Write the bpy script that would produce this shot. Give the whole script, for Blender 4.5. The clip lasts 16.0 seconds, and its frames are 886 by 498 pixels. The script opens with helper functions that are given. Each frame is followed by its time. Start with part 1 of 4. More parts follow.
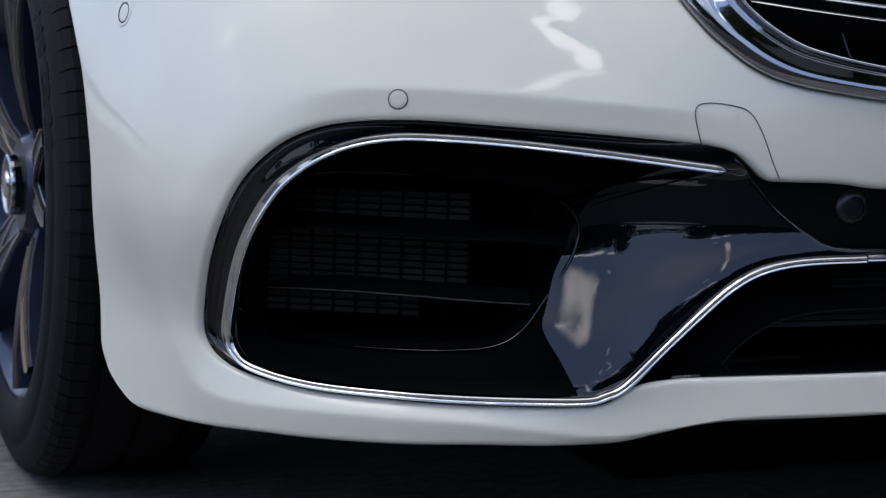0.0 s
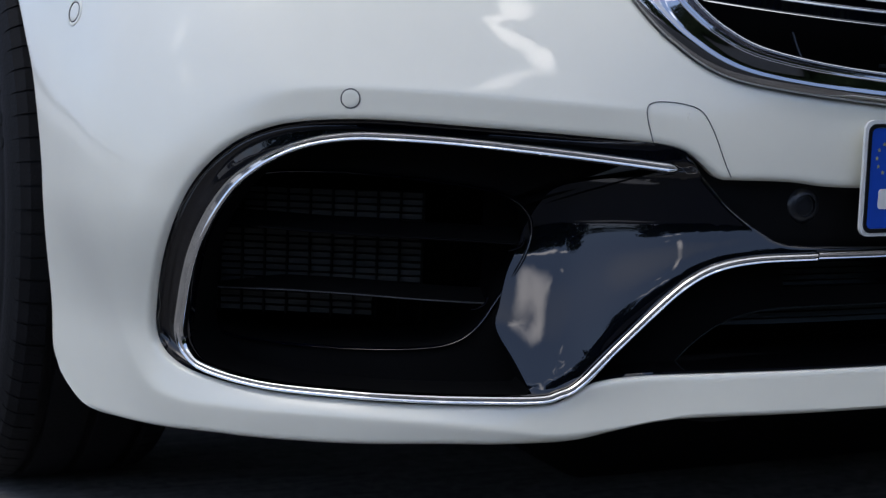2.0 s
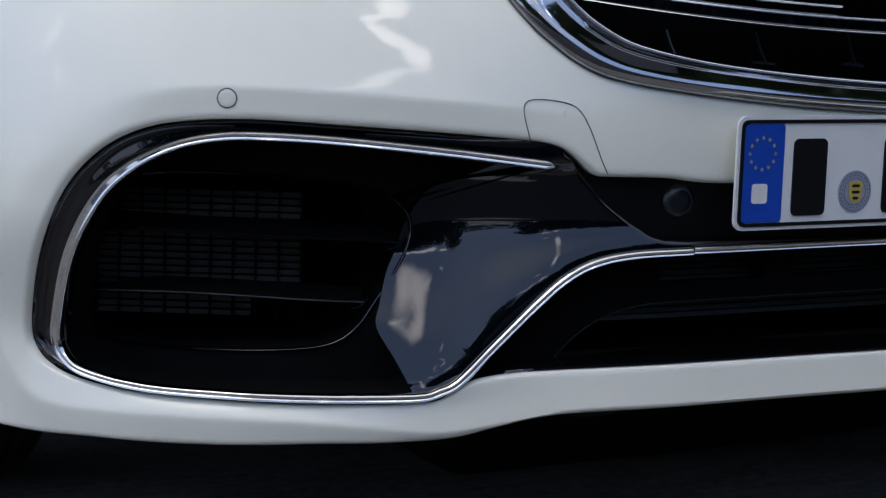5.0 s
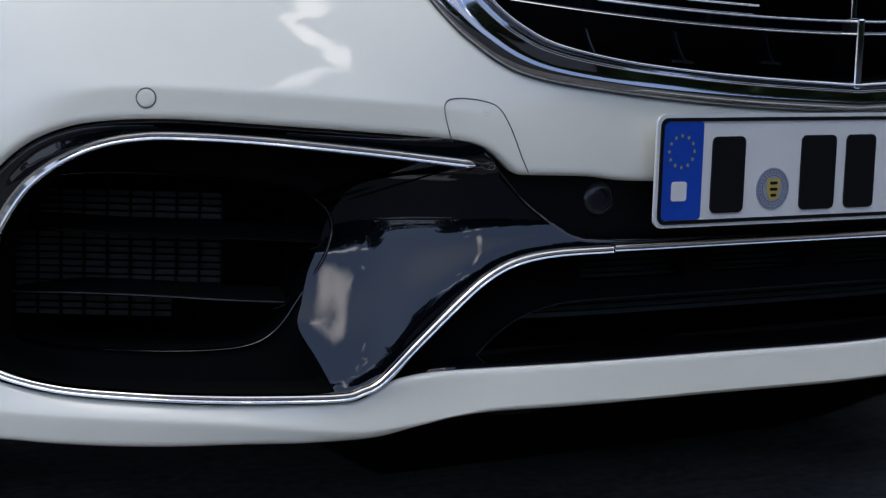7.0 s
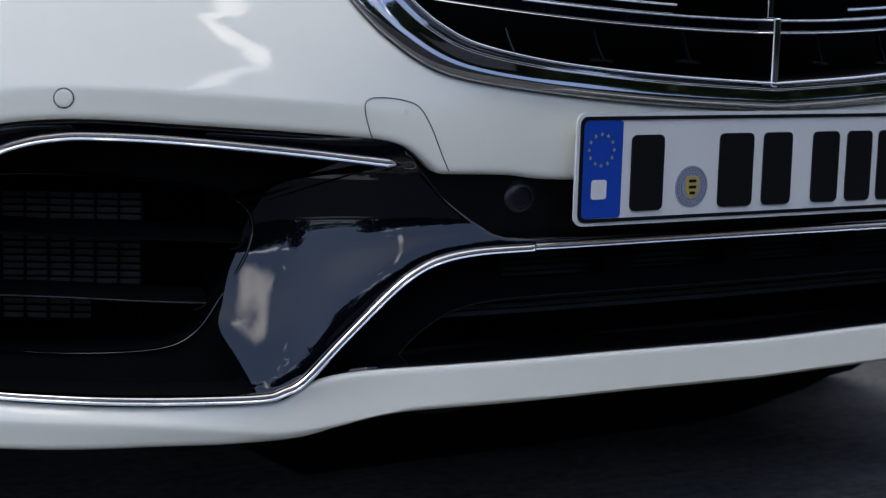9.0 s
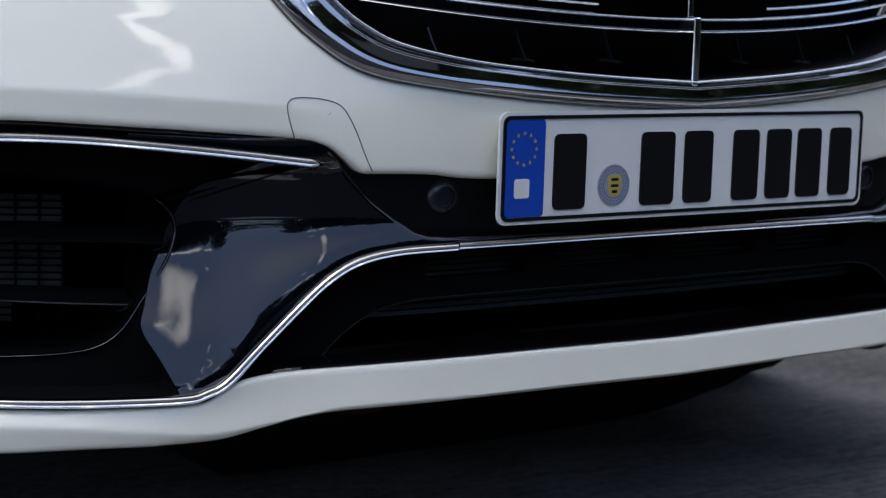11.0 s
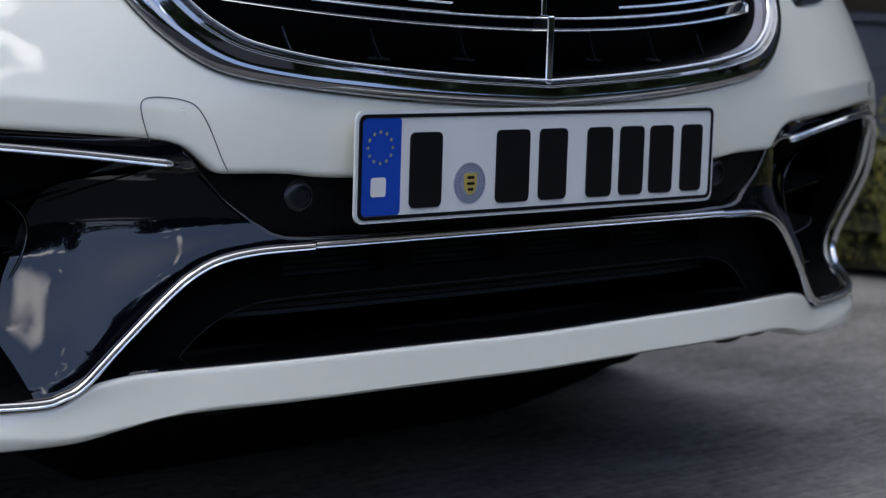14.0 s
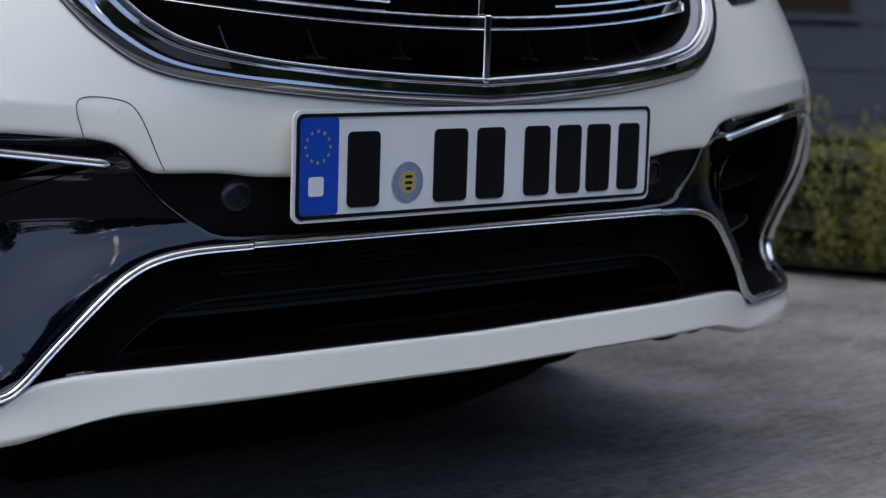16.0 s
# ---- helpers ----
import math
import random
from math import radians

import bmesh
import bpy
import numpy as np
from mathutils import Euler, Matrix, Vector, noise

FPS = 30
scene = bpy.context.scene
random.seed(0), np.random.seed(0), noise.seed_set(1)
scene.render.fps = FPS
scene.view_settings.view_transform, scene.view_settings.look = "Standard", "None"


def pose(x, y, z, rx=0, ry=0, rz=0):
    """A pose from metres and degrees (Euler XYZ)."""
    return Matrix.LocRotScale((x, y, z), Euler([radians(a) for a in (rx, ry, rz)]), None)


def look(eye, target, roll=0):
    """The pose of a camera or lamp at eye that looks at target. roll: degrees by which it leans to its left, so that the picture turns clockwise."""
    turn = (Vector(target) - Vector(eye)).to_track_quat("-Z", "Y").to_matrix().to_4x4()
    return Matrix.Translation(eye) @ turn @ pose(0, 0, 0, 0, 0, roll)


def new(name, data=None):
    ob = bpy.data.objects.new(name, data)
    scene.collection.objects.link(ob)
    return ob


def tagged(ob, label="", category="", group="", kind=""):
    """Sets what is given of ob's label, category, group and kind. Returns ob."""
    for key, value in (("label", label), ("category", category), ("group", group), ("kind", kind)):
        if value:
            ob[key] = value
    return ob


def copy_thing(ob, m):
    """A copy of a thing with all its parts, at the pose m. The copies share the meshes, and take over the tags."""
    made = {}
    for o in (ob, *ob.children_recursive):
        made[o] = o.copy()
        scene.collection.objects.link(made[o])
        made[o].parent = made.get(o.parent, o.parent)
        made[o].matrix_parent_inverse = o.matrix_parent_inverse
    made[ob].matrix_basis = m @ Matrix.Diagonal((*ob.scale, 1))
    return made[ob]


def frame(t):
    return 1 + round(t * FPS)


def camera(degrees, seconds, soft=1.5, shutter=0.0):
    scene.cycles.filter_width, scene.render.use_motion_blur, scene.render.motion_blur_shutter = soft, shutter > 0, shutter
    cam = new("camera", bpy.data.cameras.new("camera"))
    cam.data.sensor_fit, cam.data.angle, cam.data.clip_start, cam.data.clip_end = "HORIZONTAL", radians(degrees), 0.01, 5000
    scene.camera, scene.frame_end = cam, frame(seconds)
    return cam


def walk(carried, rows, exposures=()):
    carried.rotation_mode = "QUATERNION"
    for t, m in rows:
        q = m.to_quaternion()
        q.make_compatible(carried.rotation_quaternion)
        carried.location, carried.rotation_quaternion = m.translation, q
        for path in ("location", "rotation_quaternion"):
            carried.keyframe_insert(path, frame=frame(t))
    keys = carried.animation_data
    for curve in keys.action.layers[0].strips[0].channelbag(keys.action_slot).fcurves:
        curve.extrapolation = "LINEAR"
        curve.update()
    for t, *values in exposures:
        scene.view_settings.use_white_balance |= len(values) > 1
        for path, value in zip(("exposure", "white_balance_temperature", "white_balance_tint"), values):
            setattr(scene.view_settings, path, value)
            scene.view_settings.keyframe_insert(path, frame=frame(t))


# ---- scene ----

import itertools
from mathutils import geometry

# ---- camera ----
GROUND = 0.45            # height of the number plate's middle over the ground
EYE = (-1.315, -1.381, 0.613)
TURNS = [
    (0.0, 81.828, -1.971, -22.634), (0.5, 81.833, -1.955, -22.812), (1.0, 81.834, -1.960, -23.130), (1.5, 81.842, -1.972, -23.547),
    (2.0, 81.851, -1.970, -24.136), (2.5, 81.862, -1.958, -24.733), (3.0, 81.874, -1.935, -25.409), (3.5, 81.896, -1.892, -26.048),
    (4.0, 81.913, -1.857, -26.723), (6.5, 81.974, -1.806, -29.902), (7.0, 81.987, -1.800, -30.534), (7.5, 81.998, -1.805, -31.126),
    (8.0, 82.013, -1.790, -31.797), (8.5, 82.028, -1.775, -32.408), (9.0, 82.042, -1.785, -33.056), (11.5, 82.120, -1.753, -36.247),
    (12.0, 82.135, -1.750, -37.076), (12.5, 82.151, -1.748, -37.842), (13.0, 82.167, -1.757, -38.584), (13.5, 82.183, -1.764, -39.295),
    (14.0, 82.203, -1.762, -40.070), (14.5, 82.216, -1.772, -40.711), (15.0, 82.228, -1.772, -41.325), (15.5, 82.234, -1.770, -41.788),
    (16.0, 82.236, -1.770, -42.044)]
cam = camera(27.53, 16.0, soft=1.3)
cam.data.dof.use_dof = True
cam.data.dof.focus_distance = 1.75
cam.data.dof.aperture_fstop = 7.6
walk(cam, [(t, pose(*EYE, a, b, c)) for t, a, b, c in TURNS], exposures=[(0.0, 0.65), (7.0, 0.67), (16.0, 0.85)])

# ---- sky and light ----
SUN_HEIGHT, SUN_TURN = radians(57), radians(-94)
world = bpy.data.worlds.new("sky")
scene.world = world
world.use_nodes = True
wt = world.node_tree
wt.nodes.clear()


def node(tree, kind, **values):
    n = tree.nodes.new(kind)
    for k, v in values.items():
        if k.startswith("in_"):
            n.inputs[int(k[3:])].default_value = v
    return n


def wire(tree, a, b):
    tree.links.new(a, b)


sky = wt.nodes.new("ShaderNodeTexSky")
sky.sky_type = "NISHITA"
sky.sun_disc = False
sky.sun_elevation, sky.sun_rotation = SUN_HEIGHT, SUN_TURN
haze = wt.nodes.new("ShaderNodeMix")
haze.data_type = "RGBA"
haze.inputs["Factor"].default_value = 0.75
wire(wt, sky.outputs["Color"], haze.inputs["A"])
way = wt.nodes.new("ShaderNodeTexCoord")
split = wt.nodes.new("ShaderNodeSeparateXYZ")
wire(wt, way.outputs["Generated"], split.inputs["Vector"])
veil = wt.nodes.new("ShaderNodeMapRange")
veil.inputs["From Min"].default_value, veil.inputs["From Max"].default_value = 0.54, 0.85
wire(wt, split.outputs["Z"], veil.inputs["Value"])
thin_cloud = wt.nodes.new("ShaderNodeMix")
thin_cloud.data_type = "RGBA"
thin_cloud.inputs["A"].default_value, thin_cloud.inputs["B"].default_value = (1.52, 2.12, 3.75, 1), (4.65, 4.6, 4.75, 1)
wire(wt, veil.outputs["Result"], thin_cloud.inputs["Factor"])
wire(wt, thin_cloud.outputs["Result"], haze.inputs["B"])

# ragged edges for the clouds: the sky's directions, shaken at two sizes
shaken = way.outputs["Generated"]
for scale, reach in ((9.0, 0.055), (38.0, 0.022)):
    ruffle = wt.nodes.new("ShaderNodeTexNoise")
    ruffle.inputs["Scale"].default_value, ruffle.inputs["Detail"].default_value, ruffle.inputs["Roughness"].default_value = scale, 5.0, 0.6
    wire(wt, way.outputs["Generated"], ruffle.inputs["Vector"])
    centred = wt.nodes.new("ShaderNodeVectorMath")
    centred.operation = "SUBTRACT"
    centred.inputs[1].default_value = (0.5, 0.5, 0.5)
    wire(wt, ruffle.outputs["Color"], centred.inputs[0])
    moved = wt.nodes.new("ShaderNodeVectorMath")
    moved.operation = "MULTIPLY_ADD"
    moved.inputs[1].default_value = (reach, reach, reach)
    wire(wt, centred.outputs["Vector"], moved.inputs[0])
    wire(wt, shaken, moved.inputs[2])
    shaken = moved.outputs["Vector"]

# clouds over the yard: bearing, height, half length, half breadth, tilt (degrees), brightness, hardness
CLOUDS = [(-2.7, 50.2, 1.8, 2.2, 0, .8, .38), (-6.0, 48.5, 2.2, .8, 10, .8, .36), (-4.4, 45.8, 3.7, .9, -48, .8, .36), (-1.0, 42.6, 1.6, 1.0, -40, .8, .36), (-8.5, 41.6, 8.5, .5, 0, .6, .6),
          (-24.9, 34.5, 3.2, 6.0, 0, .42, .9), (-36, 21.8, 6.0, .9, -4, .36, .6), (-37, 30.2, 3.4, .9, 0, .22, .9), (-25.5, 20.5, 4.0, 1.6, 0, .45, .9),
          (-104, 29.0, 2.6, 5.5, -16, .26, .9), (-98, 23.0, 2.4, 2.6, 0, .24, .7), (-160, 25, 16, 6, 0, .22, .9), (62, 30, 14, 5, 0, .16, .9), (110, 26, 18, 6, 0, .22, .9), (165, 34, 20, 8, 0, .25, .9)]
cover = None
for bearing, height, long, broad, tilt, shine, soft_edge in CLOUDS:
    a, h = radians(bearing), radians(height)
    centre = Vector((math.cos(h) * math.sin(a), -math.cos(h) * math.cos(a), math.sin(h)))
    level = Vector((math.cos(a), math.sin(a), 0))
    rise = centre.cross(level) if centre.cross(level).z > 0 else level.cross(centre)
    first_axis = level * math.cos(radians(tilt)) + rise * math.sin(radians(tilt))
    second_axis = centre.cross(first_axis)
    place = wt.nodes.new("ShaderNodeMapping")
    place.vector_type = "TEXTURE"
    place.inputs["Location"].default_value = centre
    place.inputs["Rotation"].default_value = Matrix((first_axis, second_axis, centre)).transposed().to_euler()
    place.inputs["Scale"].default_value = (radians(long), radians(broad), 0.6)
    wire(wt, shaken, place.inputs["Vector"])
    size = wt.nodes.new("ShaderNodeVectorMath")
    size.operation = "LENGTH"
    wire(wt, place.outputs["Vector"], size.inputs[0])
    body = wt.nodes.new("ShaderNodeMapRange")
    body.interpolation_type = "SMOOTHSTEP"
    body.inputs["From Min"].default_value, body.inputs["From Max"].default_value = 1.05, 1.05 - soft_edge
    body.inputs["To Min"].default_value, body.inputs["To Max"].default_value = 0.0, shine
    wire(wt, size.outputs["Value"], body.inputs["Value"])
    if cover is None:
        cover = body.outputs["Result"]
    else:
        join = wt.nodes.new("ShaderNodeMath")
        join.operation = "MAXIMUM"
        wire(wt, cover, join.inputs[0])
        wire(wt, body.outputs["Result"], join.inputs[1])
        cover = join.outputs["Value"]
lit = wt.nodes.new("ShaderNodeVectorMath")
lit.operation = "SCALE"
lit.inputs[0].default_value = (26.0, 24.0, 22.5)
wire(wt, cover, lit.inputs["Scale"])
total_sky = wt.nodes.new("ShaderNodeVectorMath")
wire(wt, haze.outputs["Result"], total_sky.inputs[0])
wire(wt, lit.outputs["Vector"], total_sky.inputs[1])
back = wt.nodes.new("ShaderNodeBackground")
back.inputs["Strength"].default_value = 0.175
out = wt.nodes.new("ShaderNodeOutputWorld")
wire(wt, total_sky.outputs["Vector"], back.inputs["Color"])
wire(wt, back.outputs["Background"], out.inputs["Surface"])

sun_data = bpy.data.lights.new("sun", "SUN")
sun_data.energy, sun_data.angle, sun_data.color = 0.28, radians(28), (1.0, 0.96, 0.91)
sun = new("sun", sun_data)
sun.matrix_world = look((0, 0, 10), (0 - 10 * math.cos(SUN_HEIGHT) * math.sin(SUN_TURN), -10 * math.cos(SUN_HEIGHT) * math.cos(SUN_TURN), 10 - 10 * math.sin(SUN_HEIGHT)))


# ---- materials ----
def material(name, colour, rough=0.5, metal=0.0, coat=0.0, vary=0.0, scale=8.0, bump=0.0, bump_scale=60.0, second=None, ior=1.5, rough_vary=0.0, stretch_by=(1, 1, 1)):
    m = bpy.data.materials.new(name)
    m.use_nodes = True
    t = m.node_tree
    p = t.nodes["Principled BSDF"]
    p.inputs["Base Color"].default_value = (*colour, 1)
    p.inputs["Roughness"].default_value = rough
    p.inputs["Metallic"].default_value = metal
    p.inputs["IOR"].default_value = ior
    p.inputs["Coat Weight"].default_value = coat
    p.inputs["Coat Roughness"].default_value = 0.02
    tc = t.nodes.new("ShaderNodeTexCoord")
    mp = t.nodes.new("ShaderNodeMapping")
    mp.inputs["Scale"].default_value = stretch_by
    wire(t, tc.outputs["Object"], mp.inputs["Vector"])
    if vary or second:
        n = t.nodes.new("ShaderNodeTexNoise")
        n.inputs["Scale"].default_value = scale
        n.inputs["Detail"].default_value = 6
        n.inputs["Roughness"].default_value = 0.6
        wire(t, mp.outputs["Vector"], n.inputs["Vector"])
        mx = t.nodes.new("ShaderNodeMix")
        mx.data_type = "RGBA"
        mx.inputs["A"].default_value = (*[c * (1 - vary) for c in colour], 1)
        mx.inputs["B"].default_value = (*(second or [min(1, c * (1 + vary)) for c in colour]), 1)
        r = t.nodes.new("ShaderNodeMapRange")
        r.inputs["From Min"].default_value, r.inputs["From Max"].default_value = 0.35, 0.65
        wire(t, n.outputs["Fac"], r.inputs["Value"])
        wire(t, r.outputs["Result"], mx.inputs["Factor"])
        wire(t, mx.outputs["Result"], p.inputs["Base Color"])
    if rough_vary:
        n2 = t.nodes.new("ShaderNodeTexNoise")
        n2.inputs["Scale"].default_value = scale * 3
        n2.inputs["Detail"].default_value = 4
        wire(t, mp.outputs["Vector"], n2.inputs["Vector"])
        r2 = t.nodes.new("ShaderNodeMapRange")
        r2.inputs["To Min"].default_value, r2.inputs["To Max"].default_value = max(0, rough - rough_vary), rough + rough_vary
        wire(t, n2.outputs["Fac"], r2.inputs["Value"])
        wire(t, r2.outputs["Result"], p.inputs["Roughness"])
    if bump:
        n3 = t.nodes.new("ShaderNodeTexNoise")
        n3.inputs["Scale"].default_value = bump_scale
        n3.inputs["Detail"].default_value = 5
        wire(t, mp.outputs["Vector"], n3.inputs["Vector"])
        b = t.nodes.new("ShaderNodeBump")
        b.inputs["Strength"].default_value = bump
        b.inputs["Distance"].default_value = 0.004
        wire(t, n3.outputs["Fac"], b.inputs["Height"])
        wire(t, b.outputs["Normal"], p.inputs["Normal"])
    return m


WHITE = material("white_paint", (0.85, 0.83, 0.70), rough=0.35, coat=1.0, vary=0.012, scale=14)
GLOSS = material("gloss_black", (0.0010, 0.0014, 0.0038), rough=0.02, vary=0.2, scale=20, ior=1.5, coat=0.35)
SATIN = material("satin_black", (0.003, 0.003, 0.0035), rough=0.06, vary=0.2, scale=30)
MATT = material("black_plastic", (0.003, 0.0032, 0.0036), rough=0.36, vary=0.25, scale=40, bump=0.08, bump_scale=600, ior=1.3)
LOUVRE = material("louvre_plastic", (0.017, 0.024, 0.026), rough=0.4, vary=0.2, scale=60)
# near black without sheen: the shade of deep recesses is put into this colour
DARK = material("recess_shade", (0.0032, 0.0032, 0.0034), rough=0.9, vary=0.2, ior=1.16)
CHROME = material("chrome", (0.74, 0.75, 0.75), rough=0.05, metal=1.0, vary=0.03, scale=30)
DARK_CHROME = material("dark_chrome", (0.43, 0.435, 0.45), rough=0.06, metal=1.0, vary=0.03, scale=30)
SILVER = material("satin_silver", (0.22, 0.22, 0.26), rough=0.3, metal=1.0, vary=0.04, scale=30)
# pale grey that paints the sky's glint along the lower blade edge
GLINT = material("edge_glint", (0.075, 0.075, 0.08), rough=0.35, vary=0.3, scale=30)
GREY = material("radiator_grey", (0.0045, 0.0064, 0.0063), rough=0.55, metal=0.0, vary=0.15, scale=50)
GROOVE = material("gap_dark", (0.03, 0.031, 0.034), rough=0.6, vary=0.1)
PLATE = material("plate_white", (0.80, 0.80, 0.76), rough=0.28, vary=0.02, scale=20, coat=0.3)
BLUE = material("plate_blue", (0.007, 0.065, 0.44), rough=0.3, vary=0.05, scale=20, coat=0.3)
INK = material("plate_black", (0.0035, 0.004, 0.005), rough=0.45, vary=0.1, scale=20, ior=1.35)
YELLOW = material("star_yellow", (0.50, 0.38, 0.10), rough=0.4, vary=0.05, scale=20)
STAR = material("star_pale_yellow", (0.36, 0.33, 0.15), rough=0.4, vary=0.05, scale=20)
SEAL = material("seal_grey", (0.30, 0.33, 0.40), rough=0.4, vary=0.08, scale=200)
SEAL_LINE = material("seal_line", (0.12, 0.14, 0.2), rough=0.4, vary=0.1)
RUBBER = material("tyre_rubber", (0.0042, 0.0042, 0.0052), rough=0.72, vary=0.25, scale=25, bump=0.25, bump_scale=300, ior=1.3)
RUBBER_TEXT = material("tyre_lettering", (0.002, 0.002, 0.002), rough=0.7, vary=0.1, ior=1.2)
ALLOY = material("dark_alloy", (0.026, 0.036, 0.068), rough=0.28, metal=0.5, coat=0.15, vary=0.1, scale=20)
BARE = material("bare_alloy", (0.46, 0.40, 0.33), rough=0.3, metal=1.0, vary=0.08, scale=40)
SENSOR = material("sensor_plastic", (0.008, 0.0096, 0.0125), rough=0.32, vary=0.15, scale=80)
LAMP = material("lamp_glass", (0.03, 0.03, 0.035), rough=0.04, coat=1.0, vary=0.1)

# ---- geometry helpers ----


def smooth(x, a, b):
    u = np.clip((np.asarray(x, float) - a) / (b - a), 0, 1)
    return u * u * (3 - 2 * u)


def curve_through(points, step=0.006, closed=False):
    """A smooth line through a few points, in even steps."""
    p = np.asarray(points, float)
    q = np.vstack([p[-1], p, p[0], p[1]]) if closed else np.vstack([2 * p[0] - p[1], p, 2 * p[-1] - p[-2]])
    rows = []
    for i in range(1, len(q) - 2):
        a, b, c, d = q[i - 1:i + 3]
        u = np.linspace(0, 1, 24, endpoint=False)[:, None]
        rows.append(0.5 * (2 * b + (c - a) * u + (2 * a - 5 * b + 4 * c - d) * u ** 2 + (3 * b - a - 3 * c + d) * u ** 3))
    rows.append(q[-2:-1])
    r = np.vstack(rows)
    l = np.r_[0, np.cumsum(np.linalg.norm(np.diff(r, axis=0), axis=1))]
    n = max(2, int(round(l[-1] / step)))
    at = np.linspace(0, l[-1], n + 1)
    r = np.stack([np.interp(at, l, r[:, k]) for k in range(r.shape[1])], 1)
    return r[:-1] if closed else r


def even(line, n):
    l = np.r_[0, np.cumsum(np.linalg.norm(np.diff(line, axis=0), axis=1))]
    at = np.linspace(0, l[-1], n)
    return np.stack([np.interp(at, l, line[:, k]) for k in range(line.shape[1])], 1)


def mirrored(line):
    """A left half line from x<0 up to the middle, and on to its mirror image."""
    line = np.asarray(line, float)
    other = line[::-1] * [-1, 1]
    return np.vstack([line, other[1:] if abs(line[-1, 0]) < 1e-6 else other])


# the car's nose from above: distance behind the number plate, by half width
NOSE = [(-0.15, .010), (0, .008), (.15, .010), (.3, .016), (.42, .033), (.545, .066), (.65, .101), (.745, .147), (.83, .222), (.888, .31), (.922, .41), (.938, .52), (.945, .65), (.947, 0.9)]
nose = curve_through(NOSE, 0.001)
nose = nose[nose[:, 0] >= 0]
nose_run = np.r_[0, np.cumsum(np.linalg.norm(np.diff(nose, axis=0), axis=1))]


def lean(z):
    return -1.3 * np.maximum(np.asarray(z, float) + 0.02, 0) ** 2


def tuck_in(a, z):
    """The bumper's corners stand out a little at the top and tuck in towards the lip."""
    return 0.008 * smooth(a, 0.74, 0.86) * (1 - smooth(a, 1.0, 1.12)) - 0.033 * smooth(a, 0.62, 0.90) * (1 - smooth(a, 1.02, 1.26)) * smooth(-z, 0.04, 0.19)


def on_nose(s, z, off=0.0):
    """Places on the car's front: s along it from the middle, z over the plate's middle, off outwards."""
    s, z = np.asarray(s, float), np.asarray(z, float)
    a, sign = np.abs(s), np.where(s < 0, -1.0, 1.0)
    e = 0.006
    x, y = np.interp(a, nose_run, nose[:, 0]), np.interp(a, nose_run, nose[:, 1])
    dx = np.interp(a + e, nose_run, nose[:, 0]) - np.interp(np.maximum(a - e, 0), nose_run, nose[:, 0])
    dy = np.interp(a + e, nose_run, nose[:, 1]) - np.interp(np.maximum(a - e, 0), nose_run, nose[:, 1])
    l = np.hypot(dx, dy)
    o = off + tuck_in(a, z) + lean(z) * smooth(a, 0, 0.46) * (1 - 0.7 * smooth(a, 0.95, 1.2))
    return np.stack([sign * (x + dy / l * o), y - dx / l * o, z + GROUND + 0 * a], -1)


def distance(points, line):
    """Distance of points to a line in the plane."""
    best = np.full(len(points), 9.0)
    for a, b in zip(line[:-1], line[1:]):
        ab = b - a
        t = np.clip(((points - a) @ ab) / (ab @ ab + 1e-12), 0, 1)
        d = points - a - t[:, None] * ab
        best = np.minimum(best, np.hypot(d[:, 0], d[:, 1]))
    return best


def inside(points, ring):
    x, y = points[:, 0], points[:, 1]
    hit = np.zeros(len(points), bool)
    for (x0, y0), (x1, y1) in zip(ring, np.roll(ring, -1, axis=0)):
        cross = (y0 > y) != (y1 > y)
        hit ^= cross & (x < (x1 - x0) * (y - y0) / (y1 - y0 + 1e-15) + x0)
    return hit


def mesh_of(name, verts, faces, shade=True):
    me = bpy.data.meshes.new(name)
    me.from_pydata([tuple(map(float, v)) for v in verts], [], faces)
    me.validate()
    if shade:
        me.polygons.foreach_set("use_smooth", [True] * len(me.polygons))
        me.set_sharp_from_angle(angle=radians(48))
    me.update()
    return me


def part(name, data, mat, parent=None, label=""):
    """One mesh object, from a mesh or a bmesh, under a thing or a part."""
    if isinstance(data, bmesh.types.BMesh):
        me = bpy.data.meshes.new(name)
        data.normal_update()
        data.to_mesh(me)
        data.free()
        data = me
    if mat:
        data.materials.append(mat)
    ob = new(name, data)
    if parent:
        ob.parent = parent
    return tagged(ob, label)


def thing(name, label, category, at=(0, 0, 0), group="", kind=""):
    ob = new(name)
    ob.location = at
    return tagged(ob, label, category, group, kind)


